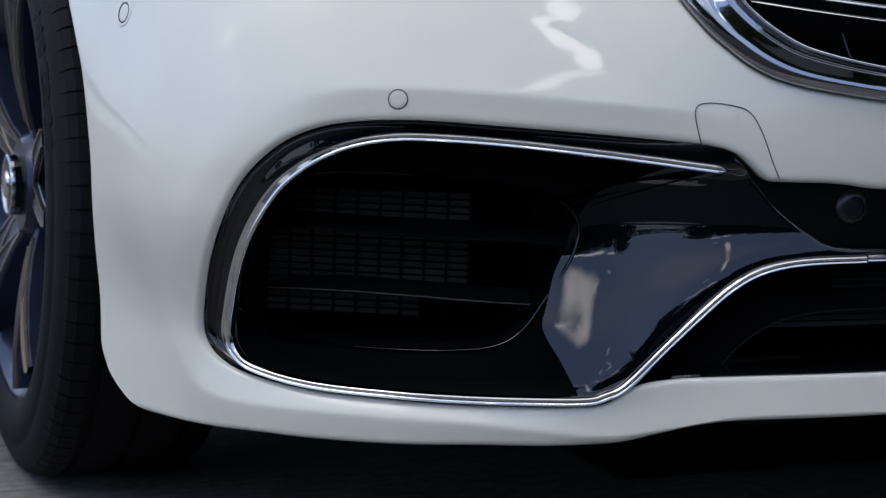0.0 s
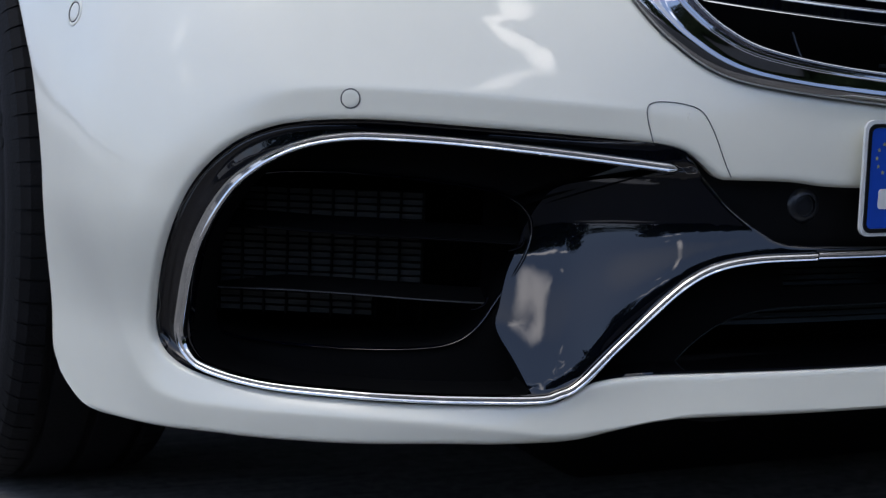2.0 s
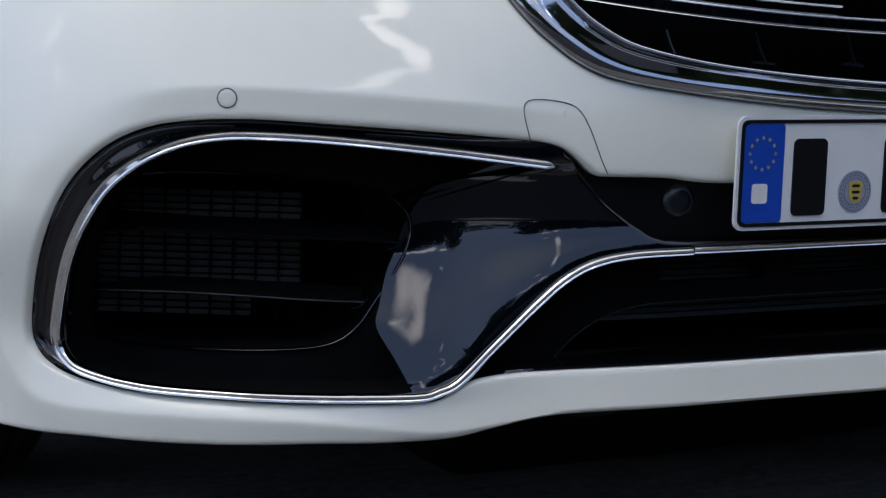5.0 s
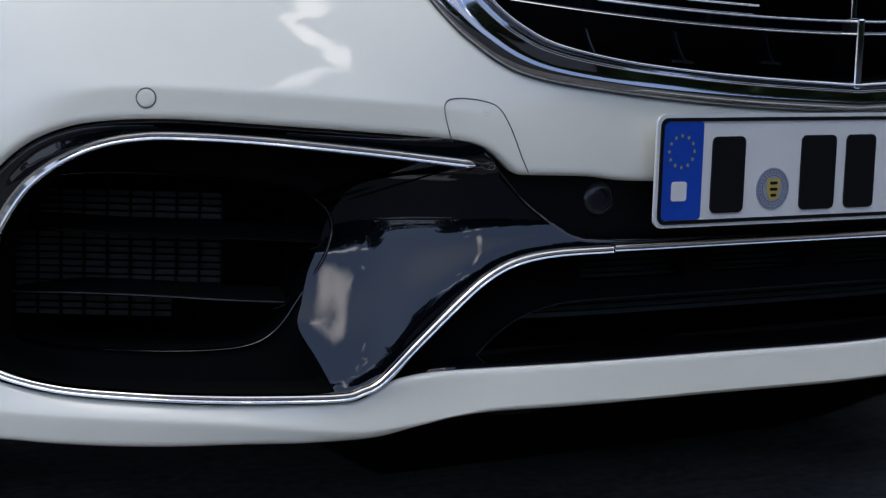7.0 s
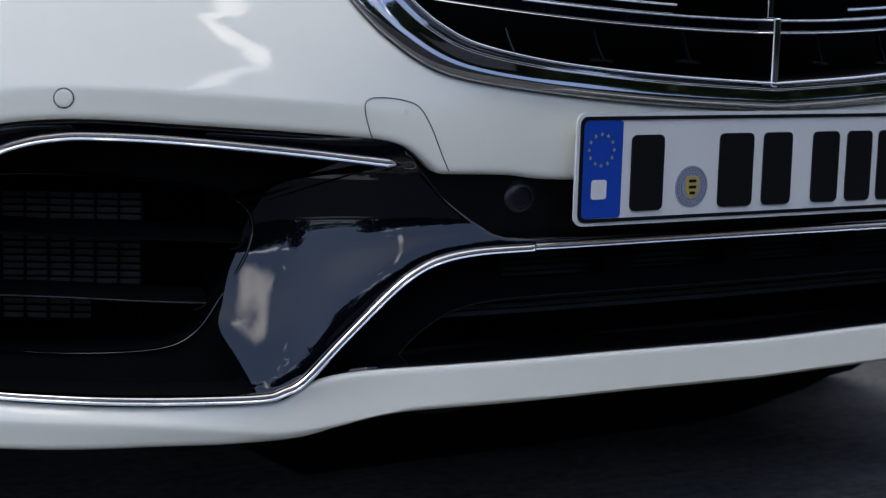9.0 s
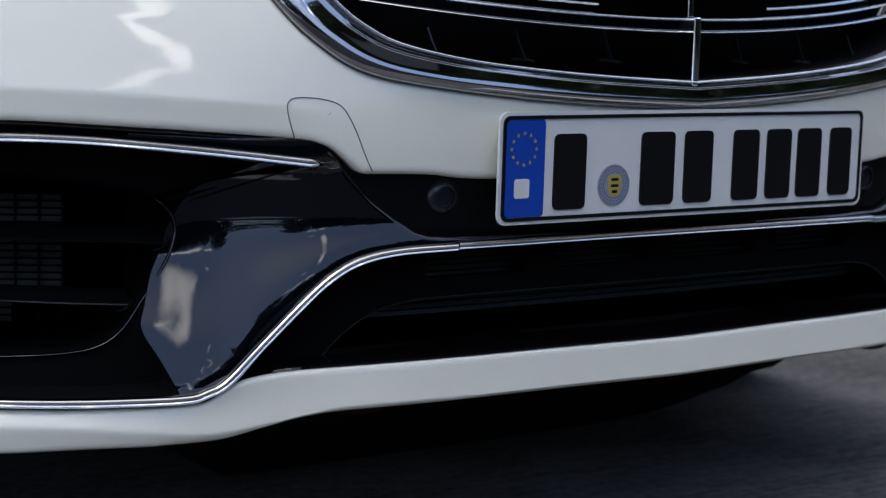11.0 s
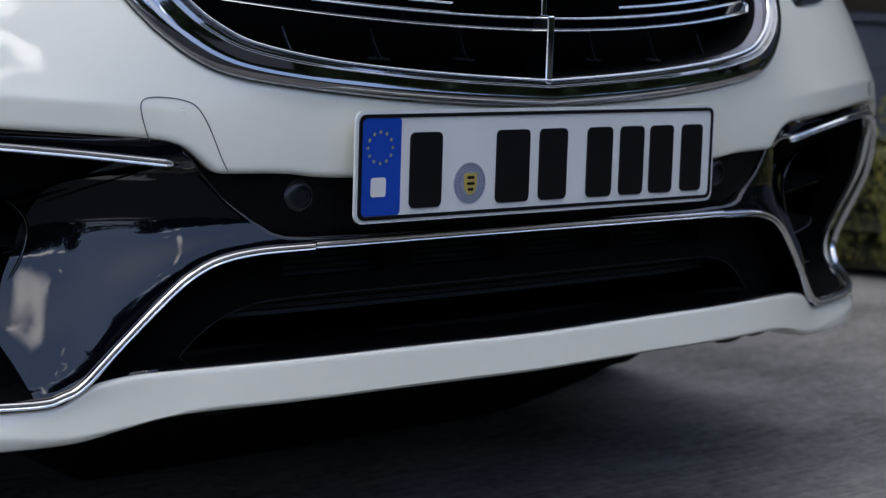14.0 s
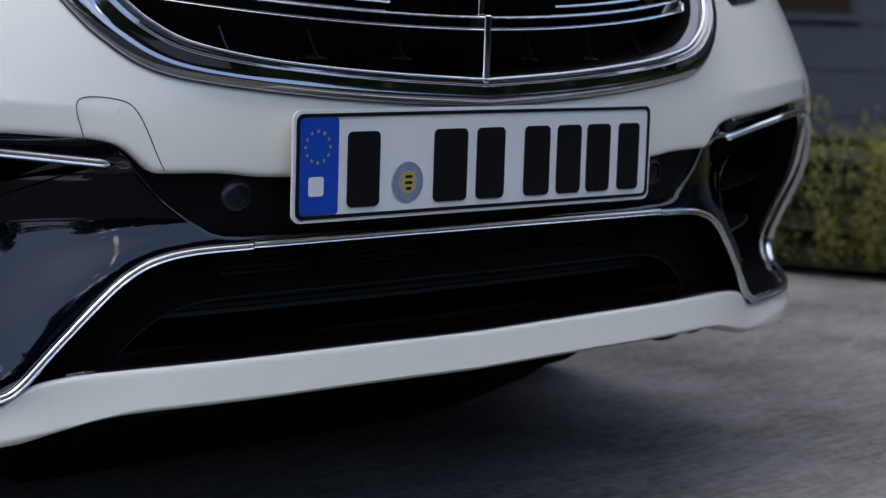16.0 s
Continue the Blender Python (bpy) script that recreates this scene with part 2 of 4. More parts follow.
def sheet(ring, holes, relief, creases=(), grid=0.012, rings=(0.0015, 0.003, 0.005, 0.008, 0.012, 0.018, 0.025, 0.029, 0.031, 0.033, 0.036, 0.042, 0.05), lip=0.02, weld=False):
    """A curved panel on the car's nose: the area in ring without holes, raised by relief(points, edge distance), its edges turned in."""
    loops = [np.asarray(ring)] + [np.asarray(h) for h in holes]
    pts, edges = [], []
    for loop in loops:
        n0 = len(pts)
        pts += [tuple(p) for p in loop]
        edges += [(n0 + i, n0 + (i + 1) % len(loop)) for i in range(len(loop))]
    for line in creases:
        n0 = len(pts)
        pts += [tuple(p) for p in line]
        edges += [(n0 + i, n0 + i + 1) for i in range(len(line) - 1)]
    lo, hi = loops[0].min(0), loops[0].max(0)
    cand = [np.array([(x + (0.5 * grid if j % 2 else 0), y) for j, y in enumerate(np.arange(lo[1], hi[1], grid * 0.87)) for x in np.arange(lo[0], hi[0], grid)])]
    for loop in loops:
        nxt, prv = np.roll(loop, -1, 0), np.roll(loop, 1, 0)
        t = nxt - prv
        t /= np.linalg.norm(t, axis=1)[:, None] + 1e-12
        nrm = np.stack([-t[:, 1], t[:, 0]], 1)
        for d in rings:
            cand += [loop + nrm * d, loop - nrm * d]
    keep = []
    for k, c in enumerate(cand):
        ok = inside(c, loops[0])
        for h in loops[1:]:
            ok &= ~inside(c, h)
        c = c[ok]
        if len(c):
            d = np.min([distance(c, np.vstack([l, l[:1]])) for l in loops], axis=0)
            want = 0.008 if k == 0 else rings[(k - 1) // 2 % len(rings)] * 0.93
            c = c[d >= want]
        keep.append(c)
    extra = np.vstack([k for k in keep if len(k)])
    for line in creases:
        extra = extra[distance(extra, np.asarray(line)) > 0.0016]
    cells = set()
    picked = []
    for x, y in extra[::-1]:
        key = (int(x // 0.0016), int(y // 0.0016))
        if key not in cells:
            cells.add(key)
            picked.append((x, y))
    res = geometry.delaunay_2d_cdt([Vector(p) for p in pts + picked], edges, [], 0, 1e-6)
    v2 = np.array([(v.x, v.y) for v in res[0]])
    tri = np.array([f for f in res[2] if len(f) == 3], int)
    mid = v2[tri].mean(1)
    ok = inside(mid, loops[0])
    for h in loops[1:]:
        ok &= ~inside(mid, h)
    tri = tri[ok]
    a, b, c = v2[tri[:, 0]], v2[tri[:, 1]], v2[tri[:, 2]]
    area = (b[:, 0] - a[:, 0]) * (c[:, 1] - a[:, 1]) - (b[:, 1] - a[:, 1]) * (c[:, 0] - a[:, 0])
    tri[area < 0] = tri[area < 0][:, ::-1]
    d = np.min([distance(v2, np.vstack([l, l[:1]])) for l in loops], axis=0)
    off = relief(v2, d)
    verts = list(on_nose(v2[:, 0], v2[:, 1], off))
    faces = [tuple(map(int, t)) for t in tri]
    if lip:
        count = {}
        for t in faces:
            for i, j in ((0, 1), (1, 2), (2, 0)):
                count[(t[i], t[j])] = 1
        rim = [(i, j) for (i, j) in count if (j, i) not in count]
        deep, high = {}, {}
        for i in sorted({k for e in rim for k in e}):
            high[i], deep[i] = len(verts), len(verts) + 1
            verts += [on_nose(v2[i, 0], v2[i, 1], off[i]), on_nose(v2[i, 0], v2[i, 1], off[i] - lip)]
        faces += [(high[j], high[i], deep[i], deep[j]) for i, j in rim]
    me = mesh_of("panel", verts, faces)
    if weld:
        bm = bmesh.new()
        bm.from_mesh(me)
        bmesh.ops.remove_doubles(bm, verts=bm.verts, dist=1e-6)
        bm.to_mesh(me)
        bm.free()
        me.set_sharp_from_angle(angle=radians(40))
    return me


def loft(lines, closed=False, caps=False):
    """A skin over lines of the same number of points (in space)."""
    n = len(lines[0])
    verts = [v for l in lines for v in l]
    faces = []
    for i in range(len(lines) - 1):
        for j in range(n if closed else n - 1):
            k = (j + 1) % n
            faces.append((i * n + j, i * n + k, (i + 1) * n + k, (i + 1) * n + j))
    return mesh_of("loft", verts, faces)


def bar_along(path, section, closed=False, up=None, taper=(), wider=None):
    """Sweeps a section [(sideways, outwards)] along a path in space; outwards is given at each point."""
    path = np.asarray(path, float)
    t = np.roll(path, -1, 0) - np.roll(path, 1, 0) if closed else np.gradient(path, axis=0)
    t /= np.linalg.norm(t, axis=1)[:, None] + 1e-12
    o = np.asarray(up, float) if up is not None else np.tile([0, -1.0, 0], (len(path), 1))
    o = o - (o * t).sum(1)[:, None] * t
    o /= np.linalg.norm(o, axis=1)[:, None] + 1e-12
    w = np.cross(t, o)
    m = len(section)
    size = np.ones(len(path))
    size[:len(taper)] = taper
    more = np.zeros(len(path)) if wider is None else np.asarray(wider)
    verts = [path[i] + (w[i] * (a + more[i] * (a * more[i] > 0)) + o[i] * b) * size[i] for i in range(len(path)) for a, b in section]
    faces = []
    for i in range(len(path) if closed else len(path) - 1):
        k = (i + 1) % len(path)
        for j in range(m):
            l = (j + 1) % m
            faces.append((i * m + j, i * m + l, k * m + l, k * m + j))
    if not closed:
        faces.append(tuple(range(m)))
        faces.append(tuple((len(path) - 1) * m + j for j in reversed(range(m))))
    me = mesh_of("bar", verts, faces)
    bm = bmesh.new()
    bm.from_mesh(me)
    bmesh.ops.recalc_face_normals(bm, faces=bm.faces)
    bm.to_mesh(me)
    bm.free()
    return me


def outward(line):
    """Outward directions of the nose at the points (s, z) of a line."""
    line = np.asarray(line)
    return on_nose(line[:, 0], line[:, 1], 0.01) - on_nose(line[:, 0], line[:, 1], 0.0)


def round_section(w, h, n=10):
    return [(0.5 * w * math.cos(2 * math.pi * k / n), h * math.sin(2 * math.pi * k / n)) for k in range(n)]


def box(x0, x1, y0, y1, z0, z1, bevel=0.0, segments=2):
    bm = bmesh.new()
    bmesh.ops.create_cube(bm, size=1.0, matrix=Matrix.Translation(((x0 + x1) / 2, (y0 + y1) / 2, (z0 + z1) / 2)) @ Matrix.Diagonal((x1 - x0, y1 - y0, z1 - z0, 1)))
    if bevel:
        bmesh.ops.bevel(bm, geom=bm.edges[:], offset=bevel, segments=segments, affect="EDGES", profile=0.5)
    return bm


def rounded(x0, x1, z0, z1, y, depth, r, n=5):
    """A flat plate with rounded corners, its front at y, facing -y."""
    ring = []
    for cx, cz, a0 in ((x1 - r, z1 - r, 0), (x0 + r, z1 - r, 90), (x0 + r, z0 + r, 180), (x1 - r, z0 + r, 270)):
        for k in range(n + 1):
            a = radians(a0 + 90 * k / n)
            ring.append((cx + r * math.cos(a), cz + r * math.sin(a)))
    bm = bmesh.new()
    front = [bm.verts.new((x, y, z)) for x, z in ring]
    rear = [bm.verts.new((x, y + depth, z)) for x, z in ring]
    bm.faces.new(front)
    bm.faces.new(rear[::-1])
    for i in range(len(ring)):
        j = (i + 1) % len(ring)
        bm.faces.new((front[j], front[i], rear[i], rear[j]))
    bmesh.ops.recalc_face_normals(bm, faces=bm.faces)
    return bm


def spun(profile, segments=64, axis="x"):
    """A turned solid: profile of (along the axis, radius)."""
    verts, faces = [], []
    m = len(profile)
    for i in range(segments):
        a = 2 * math.pi * i / segments
        for x, r in profile:
            verts.append((x, r * math.cos(a), r * math.sin(a)))
    for i in range(segments):
        k = (i + 1) % segments
        for j in range(m - 1):
            faces.append((i * m + j, i * m + j + 1, k * m + j + 1, k * m + j))
    me = mesh_of("turned", verts, faces)
    bm = bmesh.new()
    bm.from_mesh(me)
    bmesh.ops.remove_doubles(bm, verts=bm.verts, dist=1e-6)
    bmesh.ops.recalc_face_normals(bm, faces=bm.faces)
    bm.to_mesh(me)
    bm.free()
    return me


# ---- the car's nose ----
car = thing("car", "glossy white saloon car parked on pale concrete", "car")

# edge of the white bumper round the black insert, from the middle outwards and back
TOP_EDGE = [(0, -0.012), (-0.2499, -0.01), (-0.3239, -0.004), (-0.38, -0.0025), (-0.397, -0.0008), (-0.4125, 0.0115), (-0.429, 0.0228), (-0.459, 0.0302), (-0.5371, 0.0367), (-0.6416, 0.0426), (-0.7183, 0.0456), (-0.7759, 0.0427), (-0.8172, 0.0342), (-0.8537, 0.0156), (-0.8877, -0.018), (-0.9133, -0.063), (-0.9427, -0.1214), (-0.9577, -0.1638), (-0.9513, -0.1858), (-0.9286, -0.1997), (-0.8924, -0.2084), (-0.8258, -0.2141), (-0.7375, -0.2149), (-0.632, -0.214), (-0.553, -0.213), (-0.527, -0.202), (-0.511, -0.193), (-0.485, -0.1875), (-0.447, -0.1845), (-0.363, -0.183), (-0.18, -0.183), (0, -0.185)]
insert_half = curve_through(TOP_EDGE, 0.006)
insert_ring = np.vstack([insert_half, (insert_half * [-1, 1])[::-1][1:-1]])
BOTTOM = [(-1.1265, -0.2470), (-1.1060, -0.2605), (-1.0850, -0.2680), (-1.0500, -0.2712), (-0.9977, -0.2692), (-0.9416, -0.2664), (-0.8878, -0.2636), (-0.7637, -0.2588), (-0.6559, -0.2526), (-0.588, -0.252), (-0.528, -0.2492), (-0.486, -0.2395), (-0.447, -0.2312), (-0.405, -0.2282), (-0.321, -0.2278), (-0.18, -0.2278), (0, -0.2298)]
GRILLE_OUT = [(0, 0.056), (-0.1292, 0.0614), (-0.2245, 0.0684), (-0.3206, 0.0789), (-0.379, 0.0889), (-0.4115, 0.102), (-0.439, 0.121), (-0.4563, 0.136), (-0.4785, 0.162), (-0.492, 0.19), (-0.5, 0.23), (-0.485, 0.3), (-0.42, 0.36), (-0.2, 0.385), (0, 0.39)]
GRILLE_IN = [(0, 0.0825), (-0.1247, 0.089), (-0.2254, 0.097), (-0.2996, 0.106), (-0.3619, 0.119), (-0.3953, 0.135), (-0.4155, 0.15), (-0.4307, 0.168), (-0.442, 0.2), (-0.45, 0.235), (-0.438, 0.29), (-0.385, 0.34), (-0.19, 0.36), (0, 0.365)]
bottom_half = curve_through(BOTTOM, 0.008)
ARCH = [(-1.1440, -0.2296), (-1.1525, -0.2113), (-1.1540, -0.1514), (-1.1530, -0.1214), (-1.147, -0.032), (-1.18, 0.053), (-1.225, 0.103), (-1.267, 0.138), (-1.31, 0.17), (-1.36, 0.2)]
white_left = curve_through(ARCH[::-1] + BOTTOM, 0.008)
TOP_LINE = [(-1.36, .20), (-1.2, .23), (-.9, .28), (-.6, .37), (-.3, .41), (0, .42)]
white_top = curve_through(TOP_LINE, 0.01)
white_ring = np.vstack([white_left, (white_left * [-1, 1])[::-1][1:], ((white_top * [-1, 1]))[1:], white_top[::-1][1:-1]])
grille_half = curve_through(GRILLE_OUT, 0.006)
grille_ring = np.vstack([grille_half, (grille_half * [-1, 1])[::-1][1:-1]])
insert_line = np.vstack([insert_ring, insert_ring[:1]])
bottom_line = mirrored(bottom_half)


CREASE = [(-1.02, -.150), (-.995, -.185), (-.960, -.2225), (-.915, -.2345), (-.857, -.2335), (-.760, -.2308), (-.671, -.2310), (-.600, -.2365), (-.545, -.2405), (-.500, -.2360), (-.447, -.2262), (-.40, -.2215), (-.30, -.2210), (-.15, -.2210), (0, -.2228)]
crease_half = curve_through(CREASE, 0.006)
crease_line = mirrored(crease_half)


def bumper_relief(p, d):
    s, z = np.abs(p[:, 0]), p[:, 1]
    e = distance(p, insert_line)
    b = distance(p, bottom_line)
    turn = 0.0006 + 0.0034 * smooth(s, 0.48, 0.75)
    k = np.hypot(distance(p, crease_line), turn) - turn
    soft = 0.0012 + 0.014 * smooth(s, 0.76, 0.88)
    past = e - 0.029
    fold_back = 0.5 * (-past + np.sqrt(past ** 2 + soft ** 2))
    flare = 0.0105 * np.exp(-np.maximum(past, -.03) / 0.055) - 0.36 * fold_back
    above = smooth(z, -0.215, -0.165)
    flare = flare * smooth(s, 0.40, 0.56) * (above + (1 - above) * smooth(s, 0.88, 1.0))
    # lip: out to a crease, then back under
    over = z > np.interp(-s, crease_half[:, 0], crease_half[:, 1])
    out = np.interp(s, [0, .40, .55, .70, .85, 1.0], [.008, .008, .006, .009, .009, .006])
    up_slope = np.where(over, out * e / (e + k + 1e-6), out - np.interp(s, [0, .45, .6, .9, 1.02], [1.15, 1.05, .24, .18, .10]) * k)
    lip_part = up_slope * smooth(-z, 0.160, 0.190) * (1 - smooth(s, 0.93, 1.03))
    under = -0.008 * (1 - smooth(b, 0.0, 0.005)) ** 2 * (1 - smooth(s, 1.02, 1.09))
    edge = -0.006 * smooth(b, 0.005, 0.06) * (1 - np.sqrt(np.clip(1 - (1 - np.clip(d / 0.006, 0, 1)) ** 2, 0, 1)))
    return flare + lip_part + under + edge


fold = [mirrored(crease_half + [0, dz]) for dz in (-.005, -.002, 0, .002, .005)]
part("bumper", sheet(white_ring, [insert_ring, grille_ring], bumper_relief, creases=fold, lip=0.03), WHITE, car, "glossy white painted bumper")

# chrome strip: over the side intake, round its end, along the bottom and up into the middle
STRIP = [(-0.4397, 0.0079), (-0.5376, 0.0188), (-0.6408, 0.0278), (-0.7172, 0.0305), (-0.752, 0.0282), (-0.7814, 0.0217), (-0.8063, 0.0113), (-0.8276, -0.0023), (-0.8498, -0.023), (-0.8725, -0.0569), (-0.8942, -0.097), (-0.9132, -0.1407), (-0.9215, -0.1697), (-0.9138, -0.1883), (-0.8901, -0.2003), (-0.8236, -0.208), (-0.7364, -0.2088), (-0.632, -0.2085), (-0.562, -0.208), (-0.541, -0.203), (-0.522, -0.193), (-0.487, -0.157), (-0.446, -0.1165), (-0.42, -0.0955), (-0.393, -0.083), (-0.355, -0.0765), (-0.294, -0.0745)]
strip = curve_through(STRIP, 0.004)
STRIP_FACE = [(-.0045, -.004), (-.0045, .0008), (-.0038, .0030), (-.0024, .0042), (-.0010, .0040), (-.0002, .0029), (.0006, .0029), (.0014, .0040), (.0026, .0042), (.0038, .0030), (.0045, .0008), (.0045, -.004)]
broad = 0.0032 * smooth(-strip[:, 0], .79, .87) * smooth(strip[:, 1], -.196, -.165)
for side in (1, -1):
    line = strip * [side, 1]
    part("chrome_strip", bar_along(on_nose(line[:, 0], line[:, 1], 0.002), STRIP_FACE, up=outward(line), taper=(.35, .85), wider=broad * side), CHROME, car, "slim polished chrome strip round the side intake")
middle = np.stack([np.linspace(-.2928, .2928, 90), np.full(90, -.0735) + 0.0015 * np.cos(np.linspace(-1.5, 1.5, 90))], 1)
part("chrome_strip", bar_along(on_nose(middle[:, 0], middle[:, 1], 0.002), STRIP_FACE, up=outward(middle)), CHROME, car, "straight chrome strip under the number plate")

# black insert: rim, bridge and the band behind the plate
i_bottom = np.argmin(np.hypot(strip[:, 0] + .564, strip[:, 1] + .208))
BRIDGE_EDGE = [(-.564, -.206), (-.579, -.178), (-.596, -.149), (-.592, -.128), (-.585, -.101), (-.577, -.083), (-.572, -.069), (-.569, -.058), (-.563, -.047), (-.555, -.034), (-.540, -.0185), (-.504, -.0085), (-.450, -.0005), (-.434, .0065)]
bridge_edge = curve_through(BRIDGE_EDGE, 0.005)
edge_fine, insert_fine = curve_through(BRIDGE_EDGE, 0.001), curve_through(TOP_EDGE, 0.002)
mouth = np.vstack([strip[:i_bottom], bridge_edge])          # outline of the side intake
low_line = strip[np.argmin(np.hypot(strip[:, 0] + .541, strip[:, 1] + .203)):]
LOW_LIP = [(0, -.183), (-.18, -.181), (-.363, -.181), (-.447, -.1825), (-.485, -.1855), (-.511, -.191), (-.527, -.199)]
low_lip = curve_through(LOW_LIP, 0.006)
low_half = np.vstack([low_lip, low_line, [(-.15, -.0725)]])
low_ring = np.vstack([low_half, (low_half * [-1, 1])[::-1][:-1]])
LEDGE = [(-.60, .05), (-.47, .045), (-.432, .022), (-.414, .006), (-.399, -.010), (-.384, -.026), (-.363, -.042), (-.344, -.053), (-.331, -.060), (-.300, -.0645), (-.18, -.0665), (0, -.0675)]
ledge_all = curve_through(LEDGE, 0.002)
strip_line = np.vstack([strip, [(0, -.0735)]])
strip_low = curve_through([(-.70, -.2085), (-.62, -.2085), (-.572, -.2075), (-.548, -.204), (-.522, -.192), (-.487, -.156), (-.446, -.116), (-.418, -.094), (-.390, -.082), (-.350, -.0765), (-.25, -.0745), (.0, -.073)], 0.0005)

ledge_line = ledge_all[ledge_all[:, 0] > -.428][::2]


def insert_relief(p, d):
    s, z = -np.abs(p[:, 0]), p[:, 1]
    q = np.stack([s, z], 1)
    c = distance(q, strip_line)
    bridge = smooth(s, -.75, -.66)
    zs = np.interp(s, strip_low[:, 0], strip_low[:, 1])
    high = 0.5 * (-0.046 - zs + np.sqrt((0.046 + zs) ** 2 + 0.0001))
    start = -.40 + .50 * smooth(s, -.60, -.47)
    first_up = smooth(0 * s, start, 1.0)
    scoop = -(0.33 - 0.07 * smooth(s, -.49, -.40)) * high * (smooth((z - zs) / high, start, 1.0) - first_up) / (1 - first_up)
    e = np.clip(1 - distance(q, edge_fine) / 0.04, 0, 1) * smooth(-z, .045, .085)
    scoop += -0.004 * e * e
    step = np.interp(s, [-.62, -.54, -.44, -.40], [.012, .0, .006, .006])
    scoop *= bridge * smooth(step - z, -0.008, 0.008)
    g = distance(q, insert_fine)
    rim = np.interp(g, [0, .002, .005, .008, .011, .015, .020, .026], [0, -.005, -.0078, -.0088, -.0090, -.0087, -.0090, -.0098]) * (1 - smooth(s, -.54, -.43))
    fall = np.clip(1 - distance(q, ledge_line) / .0030, 0, 1)
    return -0.001 + rim + scoop - .0022 * fall * fall


corner = np.argmin(np.hypot(*(insert_half[:120] - ledge_line[0]).T))
black_half = np.vstack([ledge_line[::-1], insert_half[corner + 1:]])
black_ring = np.vstack([black_half, (black_half * [-1, 1])[::-1][1:-1]])
band_half = np.vstack([insert_half[:corner + 1] + [0, .006], [(-.45, .018)], ledge_line - [.004, .004]])
band_half[-1, 0] = 0
band_ring = np.vstack([band_half, (band_half * [-1, 1])[::-1][1:-1]])
mouth_right = (mouth * [-1, 1])[::-1]
low_area = np.asarray(low_ring)
part("black_insert", sheet(black_ring, [mouth, mouth_right, low_area], insert_relief, grid=0.008, rings=(0.0008, 0.0018, 0.003, 0.005, 0.008, 0.011, 0.015, 0.020), lip=0.006), GLOSS, car, "glossy black insert with a scooped bridge")
part("plate_band", sheet(band_ring, [], lambda p, d: np.full(len(p), -.017), grid=0.02, rings=(0.004,), lip=0.004), MATT, car, "matt black band behind the number plate")

# side intakes: funnel, duct, blades and the radiator behind
DUCT = [(-.5681, -.0404), (-.562, -.0531), (-.5635, -.070), (-.5719, -.0911), (-.5933, -.125), (-.612, -.1515), (-.6351, -.1672), (-.6703, -.1742), (-.7314, -.178), (-.8009, -.1799), (-.8713, -.1806), (-.9117, -.178), (-.955, -.168), (-.968, -.135), (-.955, -.08), (-.915, -.032),
        (-.8474, -.0139), (-.7839, -.0088), (-.7159, -.0099), (-.6578, -.0143), (-.6058, -.0209), (-.5819, -.0294)]
duct = curve_through(DUCT, 0.006, closed=True)
MOUTH_MID = np.array([-.735, -.088])


def spread(ring, mid, n=200):
    """Points of a ring round a middle, at n even steps of the angle."""
    d = np.asarray(ring) - mid
    ang = np.arctan2(d[:, 1], d[:, 0])
    k = np.argsort(ang)
    ang, rad = ang[k], np.hypot(d[:, 0], d[:, 1])[k]
    at = np.linspace(-math.pi, math.pi, n, endpoint=False)
    r = np.interp(at, np.r_[ang[-1] - 2 * math.pi, ang, ang[0] + 2 * math.pi], np.r_[rad[-1], rad, rad[0]])
    return mid + np.stack([r * np.cos(at), r * np.sin(at)], 1)


